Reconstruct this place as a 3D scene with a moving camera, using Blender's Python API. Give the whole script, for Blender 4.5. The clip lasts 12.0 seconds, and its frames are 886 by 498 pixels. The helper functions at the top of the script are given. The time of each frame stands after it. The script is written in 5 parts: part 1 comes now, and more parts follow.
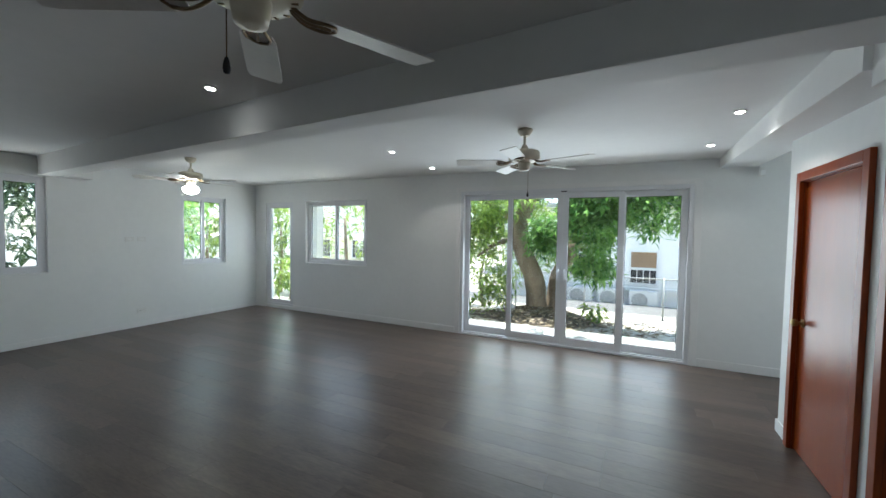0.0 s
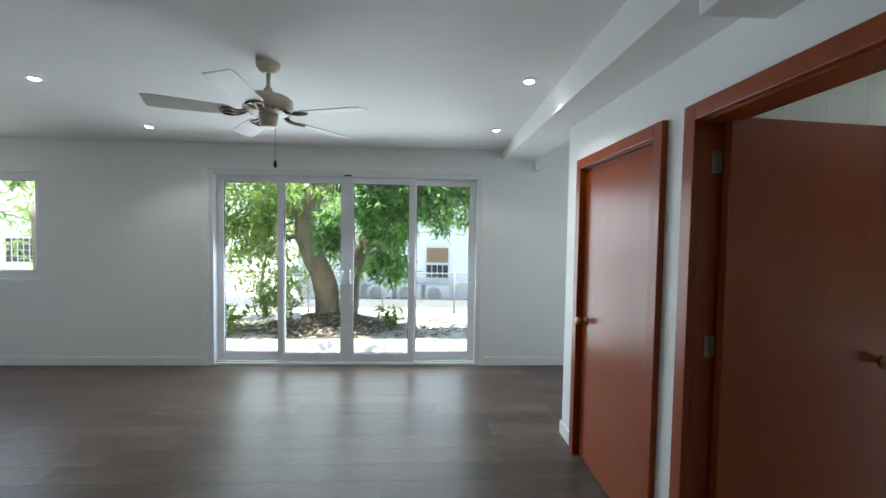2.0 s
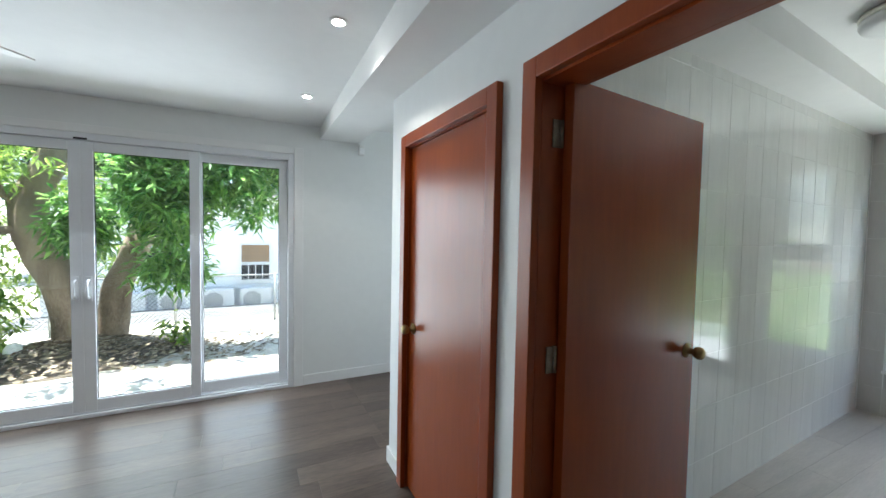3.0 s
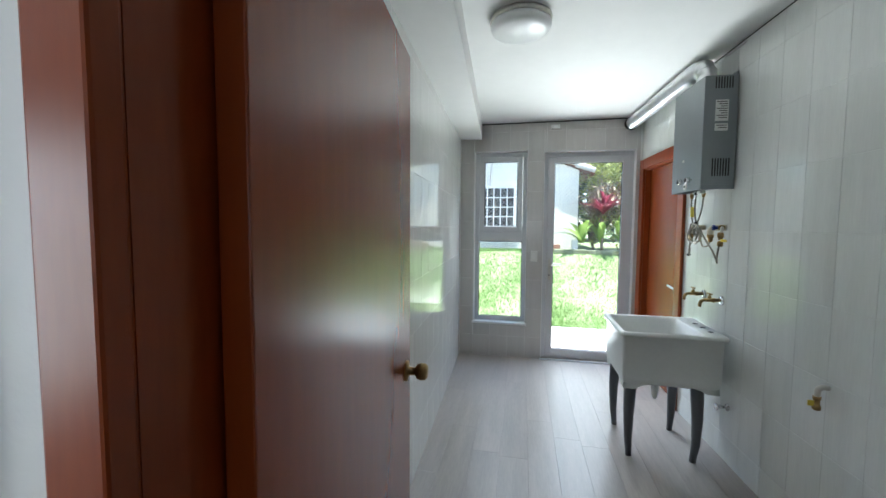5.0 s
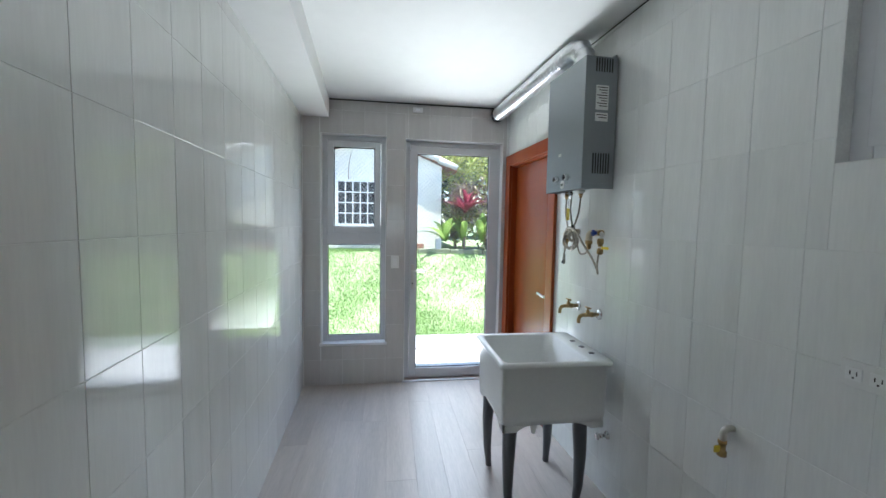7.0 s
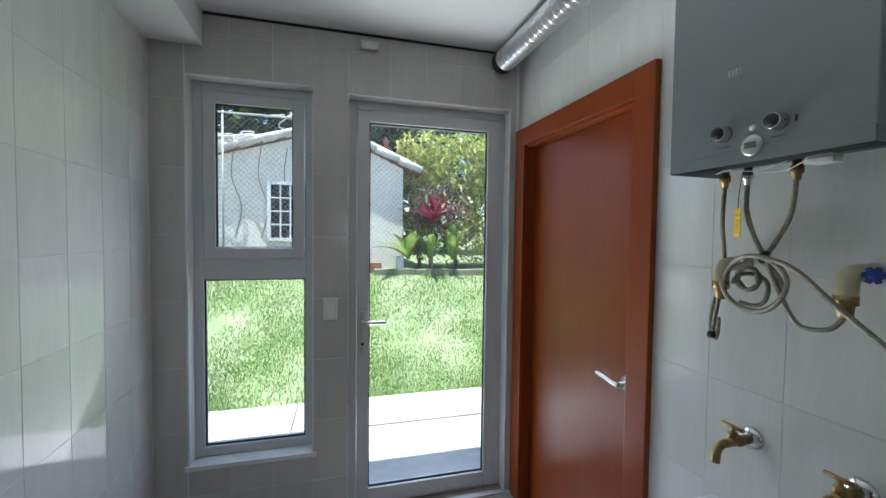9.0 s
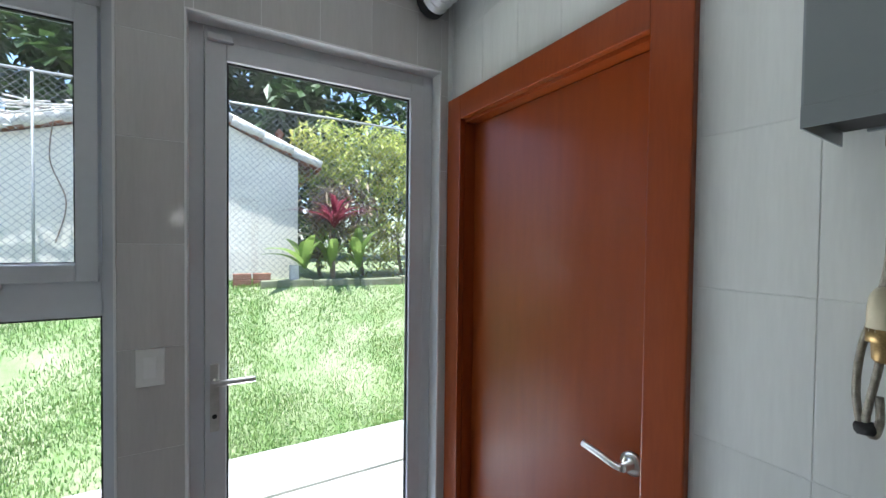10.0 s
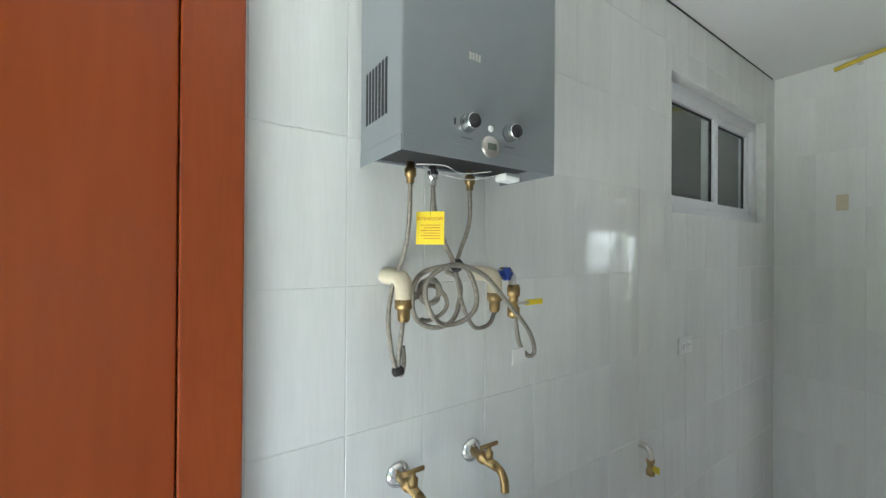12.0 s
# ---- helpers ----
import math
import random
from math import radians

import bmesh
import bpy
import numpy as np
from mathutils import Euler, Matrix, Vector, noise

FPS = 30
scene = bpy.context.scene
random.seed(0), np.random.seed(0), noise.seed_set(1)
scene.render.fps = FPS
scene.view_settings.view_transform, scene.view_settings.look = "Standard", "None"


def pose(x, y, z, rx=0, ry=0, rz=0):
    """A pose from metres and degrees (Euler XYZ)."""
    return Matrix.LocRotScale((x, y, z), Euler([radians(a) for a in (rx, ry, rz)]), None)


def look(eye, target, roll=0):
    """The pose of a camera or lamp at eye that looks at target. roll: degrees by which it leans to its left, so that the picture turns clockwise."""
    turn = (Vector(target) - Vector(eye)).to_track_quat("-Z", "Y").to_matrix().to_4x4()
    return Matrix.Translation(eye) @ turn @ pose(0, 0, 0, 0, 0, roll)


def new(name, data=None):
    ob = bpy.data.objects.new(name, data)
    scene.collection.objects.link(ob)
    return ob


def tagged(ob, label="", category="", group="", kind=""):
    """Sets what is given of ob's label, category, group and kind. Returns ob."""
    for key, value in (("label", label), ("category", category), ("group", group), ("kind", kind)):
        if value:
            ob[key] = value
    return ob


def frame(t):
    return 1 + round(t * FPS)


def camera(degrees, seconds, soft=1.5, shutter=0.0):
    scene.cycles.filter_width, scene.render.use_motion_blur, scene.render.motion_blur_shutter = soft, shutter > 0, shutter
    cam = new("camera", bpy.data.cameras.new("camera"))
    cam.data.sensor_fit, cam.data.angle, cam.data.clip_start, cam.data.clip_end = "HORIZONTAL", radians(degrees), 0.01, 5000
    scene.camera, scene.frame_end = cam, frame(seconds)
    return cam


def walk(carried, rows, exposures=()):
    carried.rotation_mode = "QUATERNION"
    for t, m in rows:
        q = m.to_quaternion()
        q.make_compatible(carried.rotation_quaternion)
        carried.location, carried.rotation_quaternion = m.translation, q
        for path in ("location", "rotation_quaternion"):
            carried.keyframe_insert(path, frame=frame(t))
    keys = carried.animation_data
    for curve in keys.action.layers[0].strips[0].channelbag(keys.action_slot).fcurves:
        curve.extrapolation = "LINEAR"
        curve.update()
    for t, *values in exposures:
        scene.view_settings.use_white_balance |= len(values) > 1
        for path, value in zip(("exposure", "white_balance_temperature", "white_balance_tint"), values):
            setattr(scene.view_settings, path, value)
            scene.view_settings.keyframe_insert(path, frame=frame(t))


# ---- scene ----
cam = camera(98.4, 12.0)
PATH = [
    (0, (-0.003, -0.51, 1.604), (-0.872, 1.29, 1.521), 0.9),
    (0.5, (-0.03, -0.246, 1.59), (-0.813, 1.593, 1.507), 1.0),
    (1, (-0.01, 0.026, 1.584), (-0.616, 1.93, 1.502), 1.0),
    (1.5, (0.009, 0.334, 1.593), (-0.299, 2.308, 1.508), 0.8),
    (2, (0.07, 0.605, 1.564), (0.163, 2.601, 1.484), 0.9),
    (2.5, (0.207, 0.885, 1.569), (0.708, 2.819, 1.48), 0.5),
    (3, (0.333, 1.14, 1.539), (1.238, 2.921, 1.454), 1.1),
    (3.5, (0.457, 1.339, 1.518), (1.774, 2.841, 1.422), 1.4),
    (3.7, (0.53, 1.412, 1.507), (1.977, 2.789, 1.398), 1.1),
    (5.5, (1.023, 1.817, 1.508), (3.018, 1.874, 1.378), 0.6),
    (5.8, (1.102, 1.804, 1.514), (3.094, 1.693, 1.374), 0.8),
    (6, (1.162, 1.788, 1.522), (3.148, 1.604, 1.383), 0.8),
    (6.5, (1.364, 1.727, 1.529), (3.344, 1.479, 1.392), 0.9),
    (7, (1.662, 1.716, 1.545), (3.637, 1.431, 1.41), 1.0),
    (9, (3.166, 1.576, 1.573), (5.101, 1.078, 1.503), 0.7),
    (9.5, (3.505, 1.511, 1.565), (5.377, 0.809, 1.515), 1.1),
    (10, (3.802, 1.416, 1.580), (5.558, 0.460, 1.539), 0.7),
    (10.5, (4.011, 1.404, 1.538), (5.372, -0.061, 1.551), 1.5),
    (11, (4.123, 1.367, 1.533), (4.756, -0.530, 1.562), 1.2),
    (11.2, (4.136, 1.343, 1.537), (4.469, -0.629, 1.572), 1.1),
    (11.6, (4.154, 1.348, 1.553), (3.900, -0.636, 1.575), 1.0),
    (12, (4.336, 1.332, 1.565), (3.299, -0.378, 1.573), 0.4),
]
walk(cam, [(t, look(eye, target, roll)) for t, eye, target, roll in PATH],
     exposures=[(0.0, 1.95, 5900, 6), (1.5, 1.85, 5900, 6), (2.5, 2.3, 5900, 6), (3.7, 2.35, 5900, 6), (5.5, 2.35, 5750, 9), (6.5, 2.3, 5700, 10), (7.0, 2.25, 5700, 11),
                (9.0, 1.55, 5800, 10), (9.5, 1.65, 5800, 11), (10.0, 1.7, 5800, 12), (10.5, 1.8, 5900, 13), (11.0, 2.3, 6000, 11), (11.5, 2.45, 6000, 11), (12.0, 2.55, 6000, 9)])

# ---- world and sun ----
SUN_UP, SUN_TURN = 80.5, 305.0  # elevation; compass bearing of the sun, clockwise from north
world = bpy.data.worlds.new("world")
scene.world = world
world.use_nodes = True
wn = world.node_tree.nodes
sky = wn.new("ShaderNodeTexSky")
sky.sky_type, sky.sun_disc = "NISHITA", False
sky.sun_elevation, sky.sun_rotation = radians(SUN_UP), radians(SUN_TURN)
wn["Background"].inputs["Strength"].default_value = 0.14
world.node_tree.links.new(sky.outputs[0], wn["Background"].inputs["Color"])
sun = new("sun", bpy.data.lights.new("sun", "SUN"))
sun.data.energy, sun.data.angle, sun.data.color = 4.4, radians(0.5), (1.0, 0.95, 0.87)
sx, sy = math.sin(radians(SUN_TURN)) * math.cos(radians(SUN_UP)), math.cos(radians(SUN_TURN)) * math.cos(radians(SUN_UP))
sun.matrix_world = look((sx * 40, sy * 40, math.sin(radians(SUN_UP)) * 40), (0, 0, 0))

NY, WX, EX = 5.10, -7.15, 1.17  # living room: garden wall, far side wall, door wall


def window_lamp(name, at, into, width, height, watts, colour=(0.91, 0.96, 1.0), spread=180):
    """The sky's light in an opening: a lamp of the opening's size that shines into the room."""
    ob = new(name, bpy.data.lights.new(name, "AREA"))
    ob.data.shape, ob.data.size, ob.data.size_y, ob.data.energy = "RECTANGLE", width, height, watts
    ob.data.color, ob.data.spread = colour, radians(spread)
    ob.matrix_world = look(at, Vector(at) + Vector(into))
    return ob


window_lamp("sky_light_slider", (-0.84, NY + 0.16, 1.12), (0, -1, -0.4), 2.8, 2.0, 18.5)
window_lamp("sky_light_window", (-4.98, NY + 0.16, 1.58), (0, -1, -0.45), 1.3, 1.1, 3.4)
window_lamp("sky_light_narrow", (-6.45, NY + 0.16, 1.15), (0, -1, -0.3), 0.55, 1.9, 2.4)
window_lamp("sky_light_west", (WX - 0.16, 4.01, 1.58), (1, 0, -0.3), 0.65, 1.1, 1.4)
window_lamp("sky_light_west", (WX - 0.16, 1.43, 1.63), (1, 0, -0.3), 0.65, 1.1, 1.4)
window_lamp("sky_light_recess", (3.51, 4.35, 1.55), (-1, 0, -0.15), 0.9, 1.2, 3.2)
# the sunlit path and lawn throw light up to the laundry ceiling, the high sky throws it down to the floor
WARM_GREEN = (1.0, 1.0, 0.93)
window_lamp("path_light_glass_door", (5.36, 1.09, 0.95), (-0.9, 0, 1), 0.7, 1.6, 2.6, WARM_GREEN, spread=80)
window_lamp("path_light_tall_window", (5.36, 2.03, 0.9), (-0.9, 0, 1), 0.48, 0.8, 0.65, WARM_GREEN, spread=80)
window_lamp("path_light_door_foot", (5.36, 1.09, 0.32), (-1, 0, 0.25), 0.66, 0.4, 0.38)
window_lamp("sky_light_glass_door", (5.36, 1.09, 1.3), (-0.8, 0, -1), 0.7, 1.6, 1.6, spread=84)
window_lamp("sky_light_tall_window", (5.36, 2.03, 1.87), (-0.8, 0, -1), 0.38, 0.66, 0.45, spread=84)


# ---- materials ----
def mat(name, colour, rough=0.5, metal=0.0, vary=0.0, scale=8.0, bump=0.0, bump_scale=60.0, stretch=(1, 1, 1),
        second=None, rand=0.0, emit=0.0, coat=0.0, spec=0.5, rough_vary=0.0, thin=0.0):
    """Principled surface with two scales of noise in colour, roughness and relief."""
    m = bpy.data.materials.new(name)
    m.use_nodes = True
    nt, n, l = m.node_tree, m.node_tree.nodes, m.node_tree.links
    b = n["Principled BSDF"]
    b.inputs["Roughness"].default_value, b.inputs["Metallic"].default_value = rough, metal
    b.inputs["Coat Weight"].default_value, b.inputs["Specular IOR Level"].default_value = coat, spec
    b.inputs["Coat Roughness"].default_value = 0.12
    co = n.new("ShaderNodeTexCoord")
    mp = n.new("ShaderNodeMapping")
    mp.inputs["Scale"].default_value = stretch
    l.new(co.outputs["Object"], mp.inputs[0])
    oi = n.new("ShaderNodeObjectInfo")
    if rand:
        off = n.new("ShaderNodeVectorMath")
        off.operation = "SCALE"
        off.inputs[0].default_value = (7.3, 3.1, 5.7)
        l.new(oi.outputs["Random"], off.inputs["Scale"])
        l.new(off.outputs[0], mp.inputs["Location"])
    big, fine = n.new("ShaderNodeTexNoise"), n.new("ShaderNodeTexNoise")
    big.inputs["Scale"].default_value, fine.inputs["Scale"].default_value = scale, scale * 9
    big.inputs["Detail"].default_value = fine.inputs["Detail"].default_value = 4
    for t in (big, fine):
        l.new(mp.outputs[0], t.inputs["Vector"])
    two = n.new("ShaderNodeMix")
    two.inputs["Factor"].default_value = 0.4
    l.new(big.outputs[0], two.inputs["A"]), l.new(fine.outputs[0], two.inputs["B"])
    ramp = n.new("ShaderNodeValToRGB")
    ramp.color_ramp.elements[0].position, ramp.color_ramp.elements[1].position = 0.34, 0.66
    lo = second or tuple(c * (1 - vary) for c in colour)
    hi = colour if second else tuple(min(1, c * (1 + vary * 0.6)) for c in colour)
    ramp.color_ramp.elements[0].color, ramp.color_ramp.elements[1].color = (*lo, 1), (*hi, 1)
    l.new(two.outputs["Result"], ramp.inputs[0])
    out = ramp.outputs[0]
    if rand:
        hsv = n.new("ShaderNodeHueSaturation")
        r = n.new("ShaderNodeMapRange")
        r.inputs["To Min"].default_value, r.inputs["To Max"].default_value = 1 - rand, 1 + rand
        l.new(oi.outputs["Random"], r.inputs[0]), l.new(r.outputs[0], hsv.inputs["Value"])
        l.new(out, hsv.inputs["Color"])
        out = hsv.outputs[0]
    l.new(out, b.inputs["Base Color"])
    if rough_vary:
        rr = n.new("ShaderNodeMapRange")
        rr.inputs["To Min"].default_value, rr.inputs["To Max"].default_value = rough - rough_vary, rough + rough_vary
        l.new(big.outputs[0], rr.inputs[0]), l.new(rr.outputs[0], b.inputs["Roughness"])
    if bump:
        bn, bp = n.new("ShaderNodeTexNoise"), n.new("ShaderNodeBump")
        bn.inputs["Scale"].default_value, bn.inputs["Detail"].default_value = bump_scale, 3
        bp.inputs["Strength"].default_value, bp.inputs["Distance"].default_value = bump, 0.004
        l.new(mp.outputs[0], bn.inputs["Vector"]), l.new(bn.outputs[0], bp.inputs["Height"])
        l.new(bp.outputs[0], b.inputs["Normal"])
    if thin:
        tr, mx = n.new("ShaderNodeBsdfTranslucent"), n.new("ShaderNodeMixShader")
        mx.inputs[0].default_value = thin
        l.new(out, tr.inputs["Color"])
        l.new(b.outputs[0], mx.inputs[1]), l.new(tr.outputs[0], mx.inputs[2])
        l.new(mx.outputs[0], n["Material Output"].inputs[0])
    if emit:
        b.inputs["Emission Color"].default_value = (*colour, 1)
        b.inputs["Emission Strength"].default_value = emit
    return m


def glass_mat(name, tint, gloss=1.0):
    """A clear pane: straight-through light with the mirror gloss of glass."""
    m = bpy.data.materials.new(name)
    m.use_nodes = True
    n, l = m.node_tree.nodes, m.node_tree.links
    n.remove(n["Principled BSDF"])
    lw, fr, tr, gl, mx = (n.new("ShaderNode" + k) for k in ("LayerWeight", "MapRange", "BsdfTransparent", "BsdfGlossy", "MixShader"))
    lw.inputs["Blend"].default_value = 0.25
    fr.inputs["To Min"].default_value, fr.inputs["To Max"].default_value = 0.03, 0.3
    l.new(lw.outputs["Facing"], fr.inputs["Value"])
    tr.inputs["Color"].default_value, gl.inputs["Roughness"].default_value = (*tint, 1), 0.01
    gl.inputs["Color"].default_value = (gloss, gloss, gloss, 1)
    l.new(fr.outputs[0], mx.inputs[0]), l.new(tr.outputs[0], mx.inputs[1]), l.new(gl.outputs[0], mx.inputs[2])
    l.new(mx.outputs[0], n["Material Output"].inputs[0])
    return m


M_WALL = mat("wall_paint", (0.78, 0.79, 0.78), 0.6, vary=0.03, scale=1.5, bump=0.12, bump_scale=90)
M_CEIL = mat("ceiling_paint", (0.76, 0.76, 0.75), 0.7, vary=0.03, scale=1.2, bump=0.08, bump_scale=70)
M_TRIM = mat("white_trim_paint", (0.8, 0.8, 0.79), 0.4, vary=0.03, scale=3)
M_PVC = mat("white_window_profile", (0.74, 0.75, 0.77), 0.32, vary=0.03, scale=5)
M_ALU = mat("grey_window_profile", (0.6, 0.61, 0.63), 0.35, vary=0.04, scale=5)
M_GASKET = mat("black_rubber", (0.02, 0.02, 0.02), 0.7, vary=0.3, scale=30)
M_GLASS = glass_mat("window_glass", (0.96, 0.98, 0.97))
M_DARKGLASS = glass_mat("dark_glass", (0.25, 0.28, 0.28))
M_TILE = mat("white_wall_tile", (0.76, 0.77, 0.75), 0.07, vary=0.06, scale=3.0, stretch=(5, 5, 0.5), rand=0.035, bump=0.02, bump_scale=10, spec=0.5)
M_GROUT = mat("grout", (0.74, 0.75, 0.73), 0.85, vary=0.12, scale=12)
# tile in a warmer tone, with the end wall's backlit shade in the colour
M_END_TILE = mat("darkened_taupe_tile", (0.55, 0.535, 0.515), 0.1, vary=0.07, scale=3.0, stretch=(5, 5, 0.5), rand=0.04, bump=0.02, bump_scale=10, spec=0.5)
M_PLANK = mat("vinyl_plank", (0.135, 0.1, 0.08), 0.36, spec=0.3, scale=2.2, stretch=(0.8, 4, 1), second=(0.07, 0.052, 0.043), rand=0.22, bump=0.22, bump_scale=14, rough_vary=0.1)
M_PLANK2 = mat("pale_vinyl_plank", (0.46, 0.42, 0.38), 0.34, scale=2.2, stretch=(0.7, 6, 1), second=(0.36, 0.33, 0.3), rand=0.06, bump=0.08, bump_scale=40, rough_vary=0.08)
M_SUB = mat("dark_plank_joint", (0.1, 0.08, 0.065), 0.8, vary=0.2)
M_SUB2 = mat("pale_plank_joint", (0.26, 0.24, 0.22), 0.8, vary=0.2)
M_WOOD = mat("red_brown_varnished_wood", (0.28, 0.054, 0.009), 0.27, spec=0.38, scale=1.6, stretch=(3, 3, 0.35), second=(0.235, 0.045, 0.008))
M_WOOD2 = mat("red_brown_varnished_casing", (0.28, 0.055, 0.009), 0.3, spec=0.38, scale=3, stretch=(4, 4, 0.5), second=(0.22, 0.036, 0.005))
M_BRASS = mat("aged_brass", (0.36, 0.25, 0.11), 0.42, 1.0, vary=0.35, scale=40)
M_STEEL = mat("satin_nickel", (0.62, 0.6, 0.56), 0.3, 1.0, vary=0.12, scale=40)
M_CHROME = mat("chrome", (0.75, 0.75, 0.75), 0.12, 1.0, vary=0.08, scale=30)
M_CONC = mat("pale_concrete", (0.43, 0.42, 0.4), 0.9, vary=0.2, scale=1.5, bump=0.3, bump_scale=30)
M_SHED = mat("cream_render", (0.8, 0.76, 0.66), 0.9, vary=0.12, scale=1.2, bump=0.2, bump_scale=20)
M_GRASS_SOIL = mat("lawn_soil", (0.3, 0.31, 0.2), 0.95, second=(0.12, 0.2, 0.06), scale=2.2, bump=0.6, bump_scale=25)
M_SOIL = mat("dry_soil", (0.55, 0.5, 0.42), 0.95, vary=0.4, scale=1.2, bump=0.6, bump_scale=18)


# ---- mesh helpers ----
def box(bm, x0, x1, y0, y1, z0, z1, bevel=0.0):
    """An upright box, with softened edges where bevel is given."""
    vs = [bm.verts.new((x, y, z)) for x in (x0, x1) for y in (y0, y1) for z in (z0, z1)]
    fs = [bm.faces.new([vs[i] for i in f]) for f in ((0, 1, 3, 2), (4, 6, 7, 5), (0, 4, 5, 1), (2, 3, 7, 6), (0, 2, 6, 4), (1, 5, 7, 3))]
    if bevel:
        es = list({e for f in fs for e in f.edges})
        bmesh.ops.bevel(bm, geom=es, offset=bevel, segments=2, affect="EDGES", profile=0.6)
    return bm


def tube(bm, a, b, r0, r1=None, seg=16, cap=True):
    """A round bar from a to b, tapering from r0 to r1."""
    a, b = Vector(a), Vector(b)
    r1 = r0 if r1 is None else r1
    q = (b - a).to_track_quat("Z", "Y")
    rings = []
    for p, r in ((a, r0), (b, r1)):
        rings.append([bm.verts.new(p + q @ Vector((r * math.cos(k * math.tau / seg), r * math.sin(k * math.tau / seg), 0))) for k in range(seg)])
    for k in range(seg):
        f = bm.faces.new((rings[0][k], rings[0][(k + 1) % seg], rings[1][(k + 1) % seg], rings[1][k]))
        f.smooth = True
    if cap:
        bm.faces.new(rings[0][::-1]), bm.faces.new(rings[1])
    return bm


def lathe(bm, centre, axis, profile, seg=24, cap=True):
    """A turned shape: profile is pairs of (radius, distance along the axis)."""
    c, q = Vector(centre), Vector(axis).normalized().to_track_quat("Z", "Y")
    rings = []
    for r, d in profile:
        rings.append([bm.verts.new(c + q @ Vector((max(r, 0.0004) * math.cos(k * math.tau / seg), max(r, 0.0004) * math.sin(k * math.tau / seg), d))) for k in range(seg)])
    for i in range(len(rings) - 1):
        for k in range(seg):
            f = bm.faces.new((rings[i][k], rings[i][(k + 1) % seg], rings[i + 1][(k + 1) % seg], rings[i + 1][k]))
            f.smooth = True
    if cap:
        bm.faces.new(rings[0][::-1]), bm.faces.new(rings[-1])
    return bm


def pipe(bm, pts, r, seg=10, steps=8, ribs=0.0):
    """A bent pipe or hose along a smooth curve through pts."""
    P = [Vector(p) for p in pts]
    line = []
    for i in range(len(P) - 1):
        p0, p1, p2, p3 = P[max(i - 1, 0)], P[i], P[i + 1], P[min(i + 2, len(P) - 1)]
        for s in range(steps):
            t = s / steps
            line.append(0.5 * ((2 * p1) + (p2 - p0) * t + (2 * p0 - 5 * p1 + 4 * p2 - p3) * t * t + (3 * p1 - p0 - 3 * p2 + p3) * t ** 3))
    line.append(P[-1])
    up, last = Vector((0.31, 0.2, 0.93)), None
    for i, p in enumerate(line):
        d = (line[min(i + 1, len(line) - 1)] - line[max(i - 1, 0)]).normalized()
        u = (up - d * up.dot(d)).normalized()
        up, v = u, d.cross(u)
        rr = r * (1 + ribs * (1 if i % 2 else -1))
        ring = [bm.verts.new(p + rr * (u * math.cos(k * math.tau / seg) + v * math.sin(k * math.tau / seg))) for k in range(seg)]
        if last:
            for k in range(seg):
                f = bm.faces.new((last[k], last[(k + 1) % seg], ring[(k + 1) % seg], ring[k]))
                f.smooth = True
        else:
            bm.faces.new(ring[::-1])
        last = ring
    bm.faces.new(last)
    return bm


def mesh_of(name, bm, material):
    me = bpy.data.meshes.new(name)
    bmesh.ops.recalc_face_normals(bm, faces=bm.faces)
    bm.to_mesh(me)
    bm.free()
    me.materials.append(material)
    return me


def part(name, bm, material, parent=None, label=""):
    """One mesh object from bm, under parent if there is one (the parents stand at the origin or carry only a place)."""
    ob = new(name, mesh_of(name, bm, material))
    if parent is not None:
        ob.parent = parent
    return tagged(ob, label)


def setting(name, bm, material, label, category):
    return tagged(part(name, bm, material), label, category, kind="structure")


def thing(name, label, category, group="", at=None, kind=""):
    ob = new(name)
    if at is not None:
        ob.matrix_basis = at
    return tagged(ob, label, category, group, kind)


def B(*a, **k):
    return box(bmesh.new(), *a, **k)


def carve(rect, holes):
    """A rectangle (u0, u1, v0, v1) without its holes, as smaller rectangles."""
    todo = [rect]
    for h in holes:
        nxt = []
        for u0, u1, v0, v1 in todo:
            a0, a1, b0, b1 = max(u0, h[0]), min(u1, h[1]), max(v0, h[2]), min(v1, h[3])
            if a0 >= a1 or b0 >= b1:
                nxt.append((u0, u1, v0, v1))
                continue
            if a0 > u0: nxt.append((u0, a0, v0, v1))
            if a1 < u1: nxt.append((a1, u1, v0, v1))
            if b0 > v0: nxt.append((a0, a1, v0, b0))
            if b1 < v1: nxt.append((a0, a1, b1, v1))
        todo = nxt
    return todo


def wall(name, axis, lo, hi, rect, holes, material, label):
    """A wall across the axis ('x' or 'y') from lo to hi, with openings right through it."""
    bm = bmesh.new()
    for u0, u1, v0, v1 in carve(rect, holes):
        if axis == "x":
            box(bm, lo, hi, u0, u1, v0, v1)
        else:
            box(bm, u0, u1, lo, hi, v0, v1)
    bmesh.ops.remove_doubles(bm, verts=bm.verts, dist=0.0005)
    return setting(name, bm, material, label, "wall")


